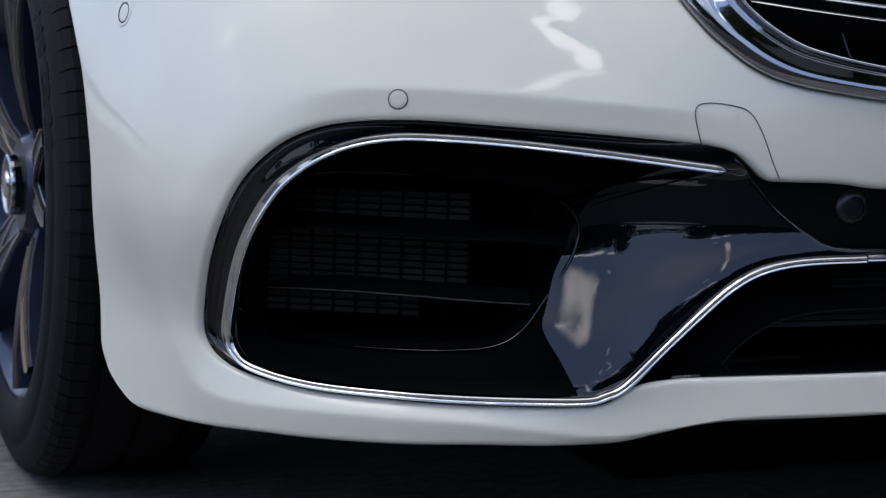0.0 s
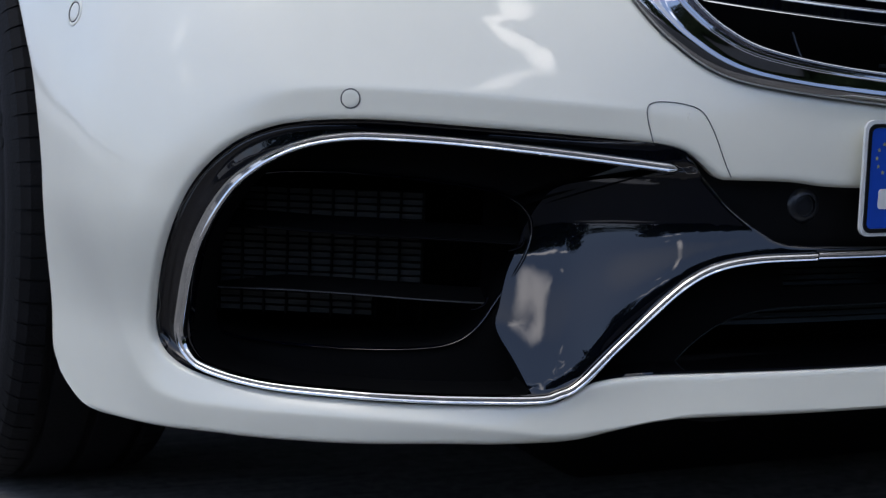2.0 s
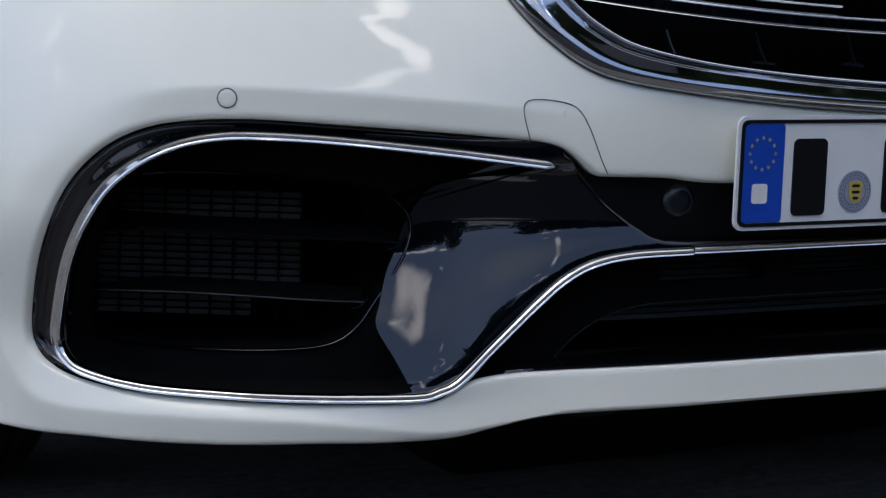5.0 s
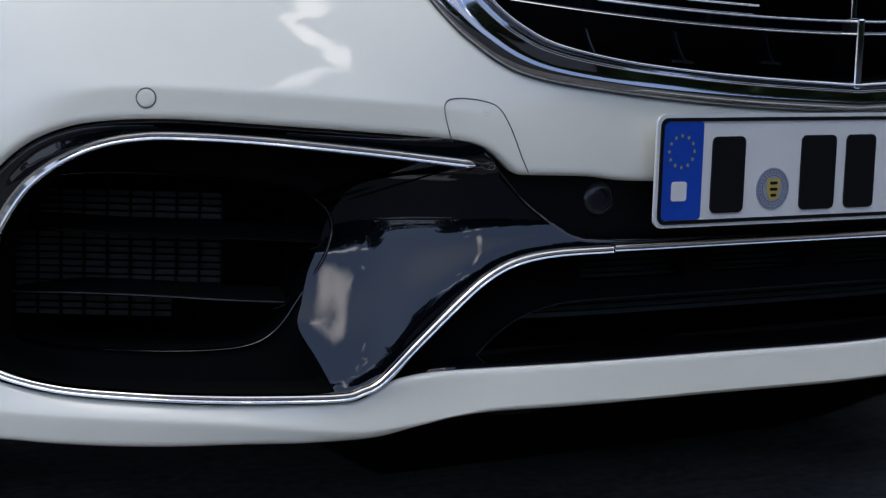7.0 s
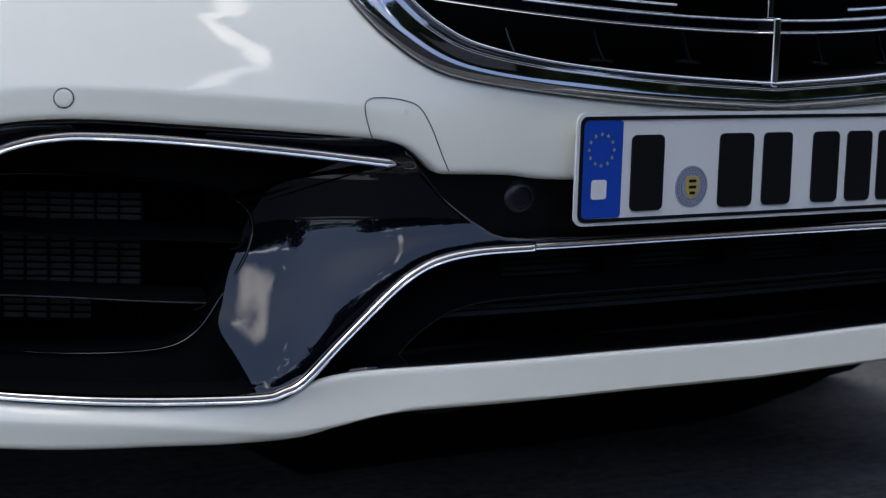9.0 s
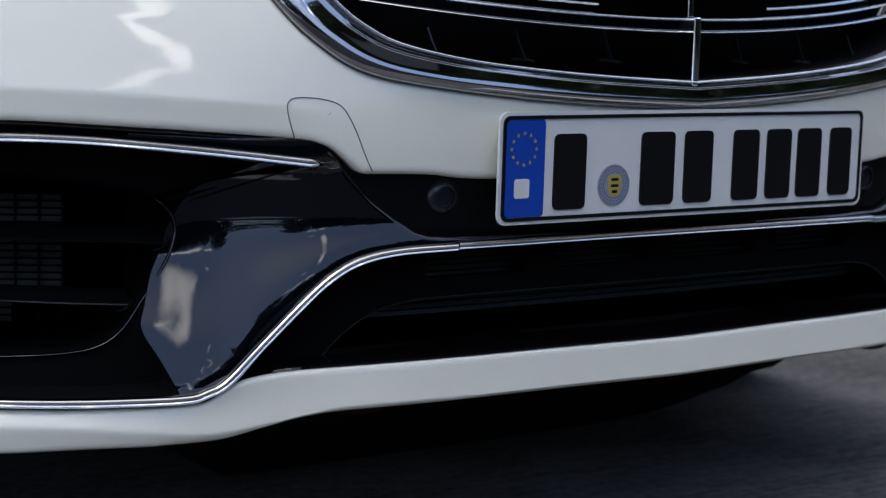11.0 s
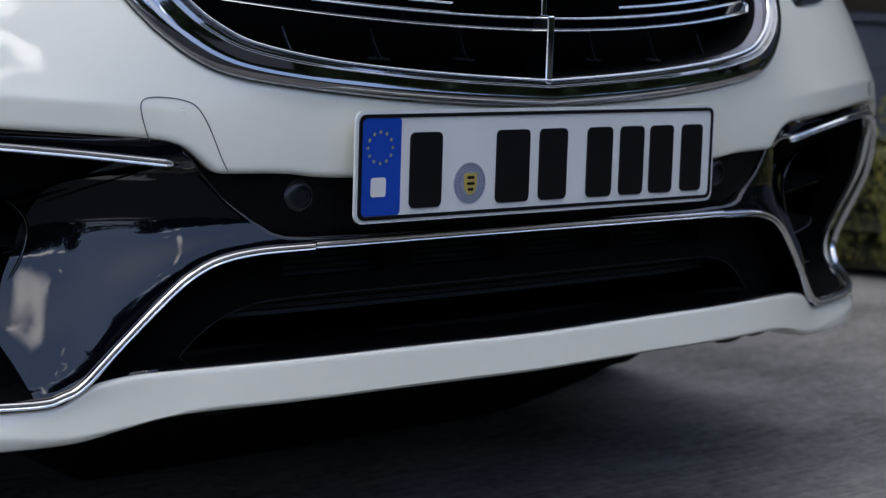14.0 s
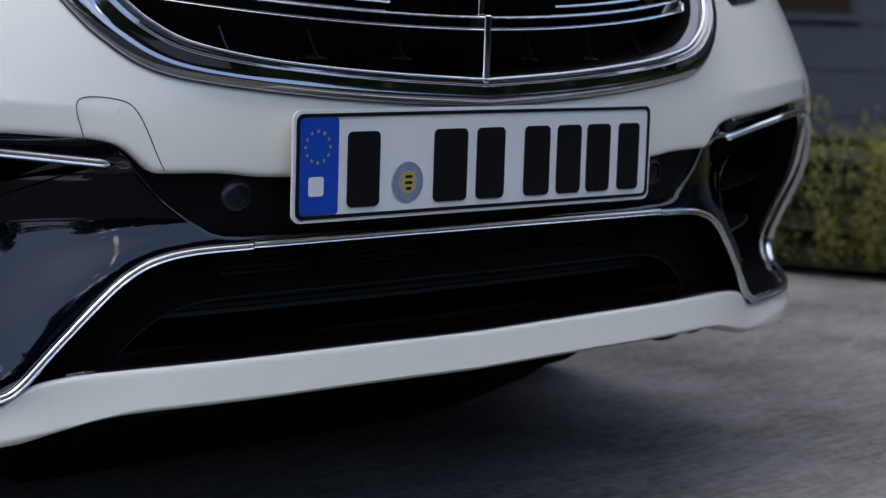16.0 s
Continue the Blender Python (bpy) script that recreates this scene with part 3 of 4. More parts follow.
for side in (1, -1):
    intake = new("side_intake")
    intake.parent = car
    tagged(intake, "deep black side air intake with blades")
    a, b = spread(mouth, MOUTH_MID), spread(duct, MOUTH_MID)
    skins = []
    for u, o in ((0, -.004), (0.05, -.045), (0.12, -.056), (0.60, -.058), (0.90, -.060), (0.975, -.0605), (1.0, -.061), (1.003, -.0635), (1.003, -.075), (1.02, -.19)):
        m = a * (1 - u) + b * u
        off0 = insert_relief(a, None)
        skins.append(on_nose(m[:, 0] * side, m[:, 1], o + off0 + .002 if u == 0 else np.minimum(o, off0 - .008 - .012 * u)))
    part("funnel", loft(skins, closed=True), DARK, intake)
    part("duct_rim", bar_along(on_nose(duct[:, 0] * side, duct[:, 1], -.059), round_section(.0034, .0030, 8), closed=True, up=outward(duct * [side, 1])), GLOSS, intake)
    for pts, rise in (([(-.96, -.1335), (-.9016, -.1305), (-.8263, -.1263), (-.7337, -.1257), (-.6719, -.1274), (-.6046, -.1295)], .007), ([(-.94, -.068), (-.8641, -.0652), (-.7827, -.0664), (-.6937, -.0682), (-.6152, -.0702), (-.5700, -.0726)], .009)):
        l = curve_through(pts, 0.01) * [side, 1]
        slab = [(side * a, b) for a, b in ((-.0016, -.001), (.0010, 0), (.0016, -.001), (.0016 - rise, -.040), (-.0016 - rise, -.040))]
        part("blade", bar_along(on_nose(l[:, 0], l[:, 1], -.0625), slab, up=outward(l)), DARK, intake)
        # the lower blade's edge carries the painted glint, the upper one is plain gloss
        part("blade_edge", bar_along(on_nose(l[:, 0], l[:, 1], -.0618), round_section(.0013, .0009, 6), up=outward(l)), GLINT if rise < .008 else GLOSS, intake)
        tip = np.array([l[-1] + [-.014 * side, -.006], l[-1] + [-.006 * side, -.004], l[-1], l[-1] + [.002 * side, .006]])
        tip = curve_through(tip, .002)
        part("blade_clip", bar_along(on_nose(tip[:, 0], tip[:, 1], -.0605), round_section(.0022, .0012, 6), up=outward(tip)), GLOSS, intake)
    # near-black sheet closes the duct and stands in for the darkness behind
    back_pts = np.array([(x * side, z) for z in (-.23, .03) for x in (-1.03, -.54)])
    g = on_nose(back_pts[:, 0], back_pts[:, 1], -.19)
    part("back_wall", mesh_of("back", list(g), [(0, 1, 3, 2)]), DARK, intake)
    first_end, last_end = (on_nose(v, -.08, o) * [1, 1, 0] for v, o in ((-.667, -.125), (-.960, -.080)))
    flip = np.array([side, 1, 1])
    facing = np.array([last_end[1] - first_end[1], first_end[0] - last_end[0], 0]) * [-1, -1, 0] * flip
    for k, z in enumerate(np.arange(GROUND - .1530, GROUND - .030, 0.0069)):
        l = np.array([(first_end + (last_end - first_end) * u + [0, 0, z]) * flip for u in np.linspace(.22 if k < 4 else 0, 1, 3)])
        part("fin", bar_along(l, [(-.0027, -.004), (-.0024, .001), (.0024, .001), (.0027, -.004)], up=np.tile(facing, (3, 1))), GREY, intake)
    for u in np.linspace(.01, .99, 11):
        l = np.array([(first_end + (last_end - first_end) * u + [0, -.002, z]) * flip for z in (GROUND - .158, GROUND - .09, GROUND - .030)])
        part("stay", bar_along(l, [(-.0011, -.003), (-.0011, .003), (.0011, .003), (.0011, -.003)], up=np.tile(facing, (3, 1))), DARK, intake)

# lower middle intake
low = new("lower_intake")
low.parent = car
tagged(low, "wide black lower air intake")
skins = []
cen = np.array([0, -.125])
for u, o in ((0, -.003), (0.02, -.02), (0.06, -.06), (0.06, -.14)):
    m = low_area + (cen - low_area) * [u * 0.3, u]
    skins.append(on_nose(m[:, 0], m[:, 1], o))
part("funnel", loft(skins, closed=True), SATIN, low)
g = [(x, -.03) for x in np.linspace(-.6, .6, 40)] + [(x, -.22) for x in np.linspace(-.6, .6, 40)]
g = on_nose(np.array(g)[:, 0], np.array(g)[:, 1], -.13)
# the sheet's near-black colour stands in for the depth of the intake
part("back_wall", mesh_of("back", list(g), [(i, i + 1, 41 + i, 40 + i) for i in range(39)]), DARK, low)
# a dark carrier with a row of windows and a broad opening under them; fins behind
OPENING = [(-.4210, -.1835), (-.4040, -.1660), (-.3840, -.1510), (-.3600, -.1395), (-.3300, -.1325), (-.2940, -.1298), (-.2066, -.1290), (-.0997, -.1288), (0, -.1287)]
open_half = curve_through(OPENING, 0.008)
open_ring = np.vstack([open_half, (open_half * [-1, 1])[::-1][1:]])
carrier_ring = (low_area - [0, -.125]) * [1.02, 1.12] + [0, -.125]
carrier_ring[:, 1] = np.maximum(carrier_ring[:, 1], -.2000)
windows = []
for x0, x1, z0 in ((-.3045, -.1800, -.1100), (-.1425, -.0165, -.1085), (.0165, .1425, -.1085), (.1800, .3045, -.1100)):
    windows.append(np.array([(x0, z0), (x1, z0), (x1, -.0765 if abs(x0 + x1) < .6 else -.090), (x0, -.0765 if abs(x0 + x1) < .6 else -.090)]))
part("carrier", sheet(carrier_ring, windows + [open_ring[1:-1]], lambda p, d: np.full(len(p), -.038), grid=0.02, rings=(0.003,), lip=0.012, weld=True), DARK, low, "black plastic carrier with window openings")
part("opening_edge", bar_along(on_nose(open_ring[:, 0], open_ring[:, 1], -.0375), round_section(.0012, .0010, 6), up=outward(open_ring)), LOUVRE, low)
for z, reach in [(v, .44) for v in np.arange(-.1120, -.070, .0062)] + [(v, .36) for v in np.arange(-.1490, -.129, .0062)]:
    l = np.stack([np.linspace(-reach, reach, 60), np.full(60, z)], 1)
    part("fin", bar_along(on_nose(l[:, 0], l[:, 1], -.068), [(-.0024, -.008), (-.0024, 0), (.0020, .001), (.0024, -.008)], up=outward(l)), LOUVRE, low)

# radiator grille
grille = new("grille")
grille.parent = car
tagged(grille, "black radiator grille with chrome surround")
gi_half = curve_through(GRILLE_IN, 0.006)
go = np.vstack([even(grille_half, 131), (even(grille_half, 131) * [-1, 1])[::-1][1:-1]])
gi = np.vstack([even(gi_half, 131), (even(gi_half, 131) * [-1, 1])[::-1][1:-1]])
skins = []


def lean_here(p):
    return lean(p[:, 1]) * smooth(np.abs(p[:, 0]), 0, 0.46)


first_row = go * 0.6 + gi * 0.4


def upright(m):
    return .0108 + lean_here(first_row) - lean_here(m) + (-0.085 + 0.30 * smooth(np.abs(m[:, 0]), .22, .42) + 0.12 * smooth(np.abs(m[:, 0]), .37, .45)) * np.linalg.norm(m - first_row, axis=1)


edge_out = upright(gi) - .0022
for u, o in ((0, -.008), (0, .002), (0.03, .0045), (0.10, .0070), (0.28, .0112), (0.31, .0115), (0.33, .0115), (0.40, .0111), (0.425, .0), (0.55, .0), (0.68, .0), (0.765, .0), (0.785, -.0010), (0.80, -.0020), (0.84, -.0022), (0.86, -.0034), (0.92, -.0036), (0.95, -.0052), (1.0, -.0074), (1.005, -.0107)):
    m = go * (1 - u) + gi * u
    if u > 0.42:      # the broad middle face stays upright
        o = o + upright(m)
    skins.append(on_nose(m[:, 0], m[:, 1], o))
part("surround", loft(skins, closed=True), DARK_CHROME, grille, "broad chrome grille surround")
skins = []
for u, o in ((-.01, -.0075), (.006, -.0105), (.024, -.0185), (.027, -.020)):
    m = gi + (np.array([0, .2]) - gi) * u
    skins.append(on_nose(m[:, 0], m[:, 1], o + edge_out))
part("inner_bezel", loft(skins, closed=True), SILVER, grille, "satin silver inner bezel")
skins = [skins[-1]]
for u, o in ((.030, -.022), (.032, -.07)):
    m = gi + (np.array([0, .2]) - gi) * u
    skins.append(on_nose(m[:, 0], m[:, 1], o + edge_out))
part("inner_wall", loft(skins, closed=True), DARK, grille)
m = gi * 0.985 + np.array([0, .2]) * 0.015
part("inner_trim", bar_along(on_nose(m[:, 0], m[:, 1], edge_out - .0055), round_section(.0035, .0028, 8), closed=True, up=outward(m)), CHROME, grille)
# near-black sheet in place of the dark depth behind the slats
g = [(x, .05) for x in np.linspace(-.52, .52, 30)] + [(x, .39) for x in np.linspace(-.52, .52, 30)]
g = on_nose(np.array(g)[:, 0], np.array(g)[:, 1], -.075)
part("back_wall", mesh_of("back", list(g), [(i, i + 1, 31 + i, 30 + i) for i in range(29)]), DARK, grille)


def slat(z0, rise, reach):
    x = np.linspace(-reach, reach, 100)
    l = np.stack([x, z0 + rise * np.abs(x / 0.40) ** 1.9], 1)
    o = outward(l)
    body = new("slat")
    body.parent = grille
    part("blade", bar_along(on_nose(l[:, 0], l[:, 1], -.012), [(-.0055, -.03), (-.0062, .002), (.0062, .002), (.0055, -.03)], up=o), GLOSS, body)
    edge_line = np.vstack([l + [0, -.0066], [(reach + .008, l[-1, 1] + .002)], (l + [0, .0066])[::-1], [(-reach - .008, l[0, 1] + .002)]])
    part("chrome_edge", bar_along(on_nose(edge_line[:, 0], edge_line[:, 1], -.0095), [(-.0021, -.004), (-.0019, .001), (0, .0026), (.0019, .001), (.0021, -.004)], closed=True, up=outward(edge_line)), CHROME, body)
    for side in (1, -1):
        k = l[(l[:, 0] > .115) & (l[:, 0] < reach - .01)] * [side, 1] + [0, .0172]
        part("chrome_edge", bar_along(on_nose(k[:, 0], k[:, 1], -.0105), [(-.0022, -.004), (-.0018, .0012), (0, .0026), (.0018, .0012), (.0022, -.004)], up=outward(k)), CHROME, body)


for z0, rise, reach in ((.1425, .025, .405), (.205, .022, .42), (.267, .018, .41), (.325, .012, .36)):
    slat(z0, rise, reach)
part("centre_bar", box(-.0045, .0045, .004, .04, .078 + GROUND, .152 + GROUND, 0.002), CHROME, grille)
part("centre_bar", box(-.0035, .0035, .016, .045, .150 + GROUND, .362 + GROUND, 0.0015), DARK_CHROME, grille)
for x in (-.30, -.20, -.093, .093, .20, .30):
    stay = new("stay")
    stay.parent = grille
    l = curve_through([(x - .003, .134), (x, .122), (x + .004, .112), (x + .007, .106)], 0.003)
    part("stem", bar_along(on_nose(l[:, 0], l[:, 1], -.03), round_section(.0036, .003, 6), up=outward(l)), SENSOR, stay)
    l = curve_through([(x - .006, .1045), (x + .007, .1050), (x + .020, .1035)], 0.004)
    part("foot", bar_along(on_nose(l[:, 0], l[:, 1], -.031), [(-.0016, -.004), (-.0012, .001), (.0012, .001), (.0016, -.004)], up=outward(l)), SENSOR, stay)

# number plate
plate = new("number_plate")
plate.parent = car
plate.location = (-.0035, 0, .0015)
tagged(plate, "white number plate with blue band and black bars")
PZ = GROUND
PY = -0.004
part("base", rounded(-.257, .257, PZ - .055, PZ + .055, PY, .003, .010), PLATE, plate)
ring_o = rounded(-.2535, .2535, PZ - .0515, PZ + .0515, 0, 0, .008)
ring_i = rounded(-.2500, .2500, PZ - .0480, PZ + .0480, 0, 0, .006)
n = 24
o_pts = [v.co.copy() for v in list(ring_o.verts)[:n]]
i_pts = [v.co.copy() for v in list(ring_i.verts)[:n]]
ring_o.free()
ring_i.free()
rows = [[(p.x, PY - .0002, p.z) for p in o_pts], [(p.x, PY - .0014, p.z) for p in o_pts], [(p.x, PY - .0014, p.z) for p in i_pts], [(p.x, PY - .0002, p.z) for p in i_pts]]
part("border", loft([np.array(r) for r in rows], closed=True), INK, plate, "raised black border")
band = part("country_band", rounded(-.2495, -.2015, PZ - .0475, PZ + .0475, PY - .0008, .0006, .004), BLUE, plate, "blue country band")
for k in range(12):
    a = 2 * math.pi * k / 12
    bm = bmesh.new()
    cx, cz = -.2275 + .0153 * math.sin(a), PZ + .0190 + .0153 * math.cos(a)
    vs = [bm.verts.new((cx + (0.0023 if j % 2 == 0 else 0.0010) * math.sin(math.pi * j / 5), PY - .0012, cz + (0.0023 if j % 2 == 0 else 0.0010) * math.cos(math.pi * j / 5))) for j in range(10)]
    rear = [bm.verts.new(v.co + Vector((0, .0004, 0))) for v in vs]
    bm.faces.new(vs)
    bm.faces.new(rear[::-1])
    for j in range(10):
        bm.faces.new((vs[j], vs[j - 1], rear[j - 1], rear[j]))
    bmesh.ops.recalc_face_normals(bm, faces=bm.faces)
    part("star", bm, STAR, band)
part("bar", rounded(-.2385, -.2200, PZ - .029, PZ - .010, PY - .0014, .0008, .003), PLATE, band, "pale bar")
for x0, x1 in ((-.194, -.145), (-.080, -.026), (-.020, .028), (.050, .096), (.100, .145), (.147, .192), (.198, .240)):
    part("bar", rounded(x0 + .004, x1 - .004, PZ - .042, PZ + .033, PY - .0018, .0016, .006), INK, plate, "black bar")
seal = part("seal", rounded(-.132, -.090, PZ - .041, PZ + .001, PY - .0009, .0008, .0209, 12), SEAL, plate, "round grey seal with yellow shield")
a = np.linspace(0, 2 * math.pi, 41)[:-1]
for r0 in (.0190, .0135):
    ring_pts = np.stack([-.111 + r0 * np.cos(a), np.full(40, PY - .0010), PZ - .020 + r0 * np.sin(a)], 1)
    part("seal_ring", bar_along(ring_pts, round_section(.0009, .0003, 6), closed=True), SEAL_LINE, seal)
bm = bmesh.new()
outline = [(-.0085, .0105), (.0085, .0105), (.0085, -.002), (.0066, -.0075), (.0032, -.0105), (0, -.0118), (-.0032, -.0105), (-.0066, -.0075), (-.0085, -.002)]
front = [bm.verts.new((-.1105 + x, PY - .0015, PZ - .0205 + z)) for x, z in outline]
rear = [bm.verts.new((-.1105 + x, PY - .0009, PZ - .0205 + z)) for x, z in outline]
bm.faces.new(front)
bm.faces.new(rear[::-1])
for a in range(len(outline)):
    bm.faces.new((front[a], front[a - 1], rear[a - 1], rear[a]))
bmesh.ops.recalc_face_normals(bm, faces=bm.faces)
part("shield", bm, YELLOW, seal, "yellow shield with dark marks")
for dz, w in ((.0062, .0048), (0, .0050), (-.0060, .0036)):
    part("mark", rounded(-.1105 - w, -.1105 + w, PZ - .0219 + dz, PZ - .0190 + dz, PY - .0019, .0005, .0012, 3), INK, seal)
for k in range(26):
    a = 2 * math.pi * k / 26
    part("mark", box(-.111 + .0163 * math.sin(a) - .0007, -.111 + .0163 * math.sin(a) + .0007, PY - .0012, PY - .0008, PZ - .020 + .0163 * math.cos(a) - .0009, PZ - .020 + .0163 * math.cos(a) + .0009), SEAL_LINE, seal)

# parking sensors
for s, z, r, o in ((-.741, .064, .0085, .0085), (-1.096, .129, .0095, 0.0), (-.30, -.0275, .0095, -.0155)):
    for side in (1, -1):
        matt = SENSOR if s == -.30 else WHITE
        sensor = new("parking_sensor")
        sensor.parent = car
        a = np.linspace(0, 2 * math.pi, 33)[:-1]
        ring_l = np.stack([s * side + r * np.cos(a), z + r * np.sin(a)], 1)
        c = np.array([[s * side, z]])
        def base(p):
            return np.full(len(p), o) if s == -.30 else bumper_relief(p * [side * np.sign(s) * np.sign(p[0, 0]), 1], np.full(len(p), 1.0))
        skin = []
        for k, q in ((1.0, -.002), (1.0, .0002), (.93, .0006), (.5, .0007), (.02, .0007)):
            p = c + (ring_l - c) * k
            skin.append(on_nose(p[:, 0], p[:, 1], base(p) + q))
        part("disc", loft(skin, closed=True), matt, sensor)
        part("gap", bar_along(on_nose(ring_l[:, 0], ring_l[:, 1], base(ring_l) + .0001), round_section(.0013, .0008, 6), closed=True, up=outward(ring_l)), GROOVE, sensor)
        if s == -1.096:
            skin = []
            for k, q in ((1.5, -.001), (1.45, .0006), (1.3, .0011), (1.15, .0009), (1.1, -.001)):
                p = c + (ring_l - c) * k
                skin.append(on_nose(p[:, 0], p[:, 1], base(p) + q))
            part("collar", loft(skin, closed=True), WHITE, sensor)
        if s == -.30:
            skin = [on_nose(*(c + (ring_l - c) * k).T, o + q) for k, q in ((1.9, -.004), (1.8, .0), (1.2, .004), (1.1, .004), (1.08, -.002))]
            part("collar", loft(skin, closed=True), matt, sensor)

# towing eye cover
COVER = [(-0.4621, 0.0287), (-0.4651, 0.0396), (-0.4682, 0.0516), (-0.4691, 0.0617), (-0.4647, 0.0672), (-0.4527, 0.0688), (-0.4314, 0.0667), (-0.4151, 0.0607), (-0.4039, 0.0436), (-0.3924, 0.0149), (-0.3858, 0.0009)]
cover = curve_through(COVER, 0.003)
co = bumper_relief(cover, np.full(len(cover), 1.0))
part("towing_cover_gap", bar_along(on_nose(cover[:, 0], cover[:, 1], co + .0002), round_section(.0009, .0006, 6), up=outward(cover)), GROOVE, car, "fine gap round the towing eye cover")

for z, w in ((.0585, .0016), (.0562, .0022), (.0540, .0022)):
    l = np.stack([np.linspace(-.428 - w, -.428 + w, 5), np.full(5, z)], 1)
    part("cover_mark", bar_along(on_nose(l[:, 0], l[:, 1], bumper_relief(l, np.full(5, 1.0)) + .0001), round_section(.0005, .0004, 6), up=outward(l)), WHITE, car, "tiny moulded mark on the cover")

# dark air dam under the lip
for side in (1, -1):
    l = np.stack([np.linspace(.34, .56, 60) * side, -.228 - .007 * np.abs(np.sin(np.linspace(0, 9.5, 60))) ** .5], 1)
    part("air_dam", bar_along(on_nose(l[:, 0], l[:, 1], -.035), [(-.004, -.02), (-.004, .002), (.006, .002), (.006, -.02)], up=outward(l)), MATT, car, "black rubber air dam")

# headlights
for side in (1, -1):
    L = curve_through([(.535, .178), (.585, .1725), (.66, .182), (.76, .21), (.80, .25), (.72, .28), (.6, .25)], 0.01, closed=True) * [side, 1]
    c = L.mean(0)
    skin = [on_nose(*(c + (L - c) * k).T, o) for k, o in ((1, -.004), (1, .002), (.97, .004), (.6, .008), (.05, .009))]
    part("headlight", loft(skin, closed=True), LAMP, car, "dark glass headlight")

# ---- body behind the nose, underside ----
AXLE_Y, AXLE_Z = 0.90, 0.353


def shell():
    """Bonnet, wings and cabin as one lofted skin, from front to back."""
    rows = []
    for y, half, low_z, waist, top in ((0.42, .925, .66, .70, .86), (0.7, .944, .74, .76, .93), (1.2, .946, .74, .80, .98), (1.6, .946, .25, .90, 1.03), (2.3, .948, .22, .93, 1.42), (3.2, .948, .22, .95, 1.48), (4.0, .945, .24, .97, 1.30), (4.7, .92, .3, .95, 1.06), (5.05, .80, .35, .8, .95)):
        row = [(half, low_z), (half, (low_z + waist) / 2), (half - .01, waist), (half - .08 - .25 * (top - waist), waist + .75 * (top - waist)), (half * .45, top - .01), (0, top)]
        row = row + [(-a, b) for a, b in row[::-1][1:]]
        rows.append(np.array([(a, y, b) for a, b in row]))
    return loft(rows)


part("body", shell(), WHITE, car, "white painted body shell")
front_s = np.linspace(-.92, .92, 61)
front = on_nose(front_s, np.interp(-np.abs(front_s), white_top[:, 0], white_top[:, 1]) - .004, bumper_relief(np.stack([front_s, np.full(61, .25)], 1), np.full(61, 1.0)))
rear_x = front[:, 0] * (.915 / np.abs(front[:, 0]).max())
rear = np.stack([rear_x, np.full(61, .422), np.interp(np.abs(rear_x), [0, .416, .805, .915], [.858, .848, .818, .70])], 1)
bonnet = [front * (1 - u) + rear * u + np.array([0, 0, .030 * math.sin(math.pi * u)]) * (1 - smooth(np.abs(front_s), .70, .92))[:, None] for u in np.linspace(0, 1, 9)]
part("bonnet_front", loft(bonnet), WHITE, car, "white painted front of the bonnet")
part("underside", box(-.78, .78, .30, 4.9, .20, .26, .01), MATT, car, "black plastic underside")
# low dark sheet added to block the sky and deepen the ground's shadow
across = np.linspace(-.60, .60, 29)


def shade_row(y):
    """One cut across the added shading sheet: low in the middle, turned up at the front and at both sides."""
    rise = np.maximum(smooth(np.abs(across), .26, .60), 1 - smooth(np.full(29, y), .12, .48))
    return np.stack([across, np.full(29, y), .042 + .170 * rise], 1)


shade_sheet = loft([shade_row(y) for y in (.12, .16, .20, .24, .28, .32, .36, .40, .44, .48, .52, .56, .8, 1.2, 1.9)])
part("ground_shade_sheet", shade_sheet, DARK, car, "added dark sheet that shades the ground under the nose")
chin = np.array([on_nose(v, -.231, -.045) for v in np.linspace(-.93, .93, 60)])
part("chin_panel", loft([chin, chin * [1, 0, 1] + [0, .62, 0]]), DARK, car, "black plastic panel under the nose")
part("floor_panel", box(-.70, .70, 1.88, 4.6, .145, .20, .02), MATT, car, "black plastic floor panel")

SIDE = [(-.098, .258), (-.104, .266), (-.1075, .276), (-.1085, .290), (-.1065, .308), (-.1055, .309), (-.1045, .318), (-.1045, .320), (-.099, .334), (-.093, .342), (-.084, .3475), (-.070, .350), (-.062, .3508), (-.061, .344), (-.052, .344), (-.051, .3515), (-.006, .352), (-.005, .344), (.005, .344)]
TYRE = SIDE + [(-a, r) for a, r in SIDE[::-1][1:]]
RIM = [(.10, .262), (-.090, .264), (-.096, .2635), (-.097, .259), (-.095, .254), (-.090, .250), (-.085, .243), (-.02, .232), (.10, .225)]


def spoke(a, w0, w1):
    """One forked spoke from the hub to the rim."""
    bm = bmesh.new()
    for sgn in (-1, 1):
        rows = []
        for u, r in ((0, .055), (.25, .10), (.55, .16), (.8, .21), (1, .246)):
            ang = a + sgn * (0.02 + 0.16 * u)
            w = w0 + (w1 - w0) * u
            x = -.100 + .030 * (1 - u) ** 2 - 0.004
            n0 = Vector((0, math.cos(ang), math.sin(ang)))
            t0 = Vector((0, -math.sin(ang), math.cos(ang)))
            c = n0 * r
            rows.append([bm.verts.new(Vector((x + dx, 0, 0)) + c + t0 * dw) for dx, dw in ((.035, -w), (.004, -w), (0, -w * .7), (0, w * .7), (.004, w), (.035, w))])
        for p, q in zip(rows[:-1], rows[1:]):
            for j in range(6):
                k = (j + 1) % 6
                bm.faces.new((p[j], p[k], q[k], q[j]))
    bmesh.ops.recalc_face_normals(bm, faces=bm.faces)
    return bm


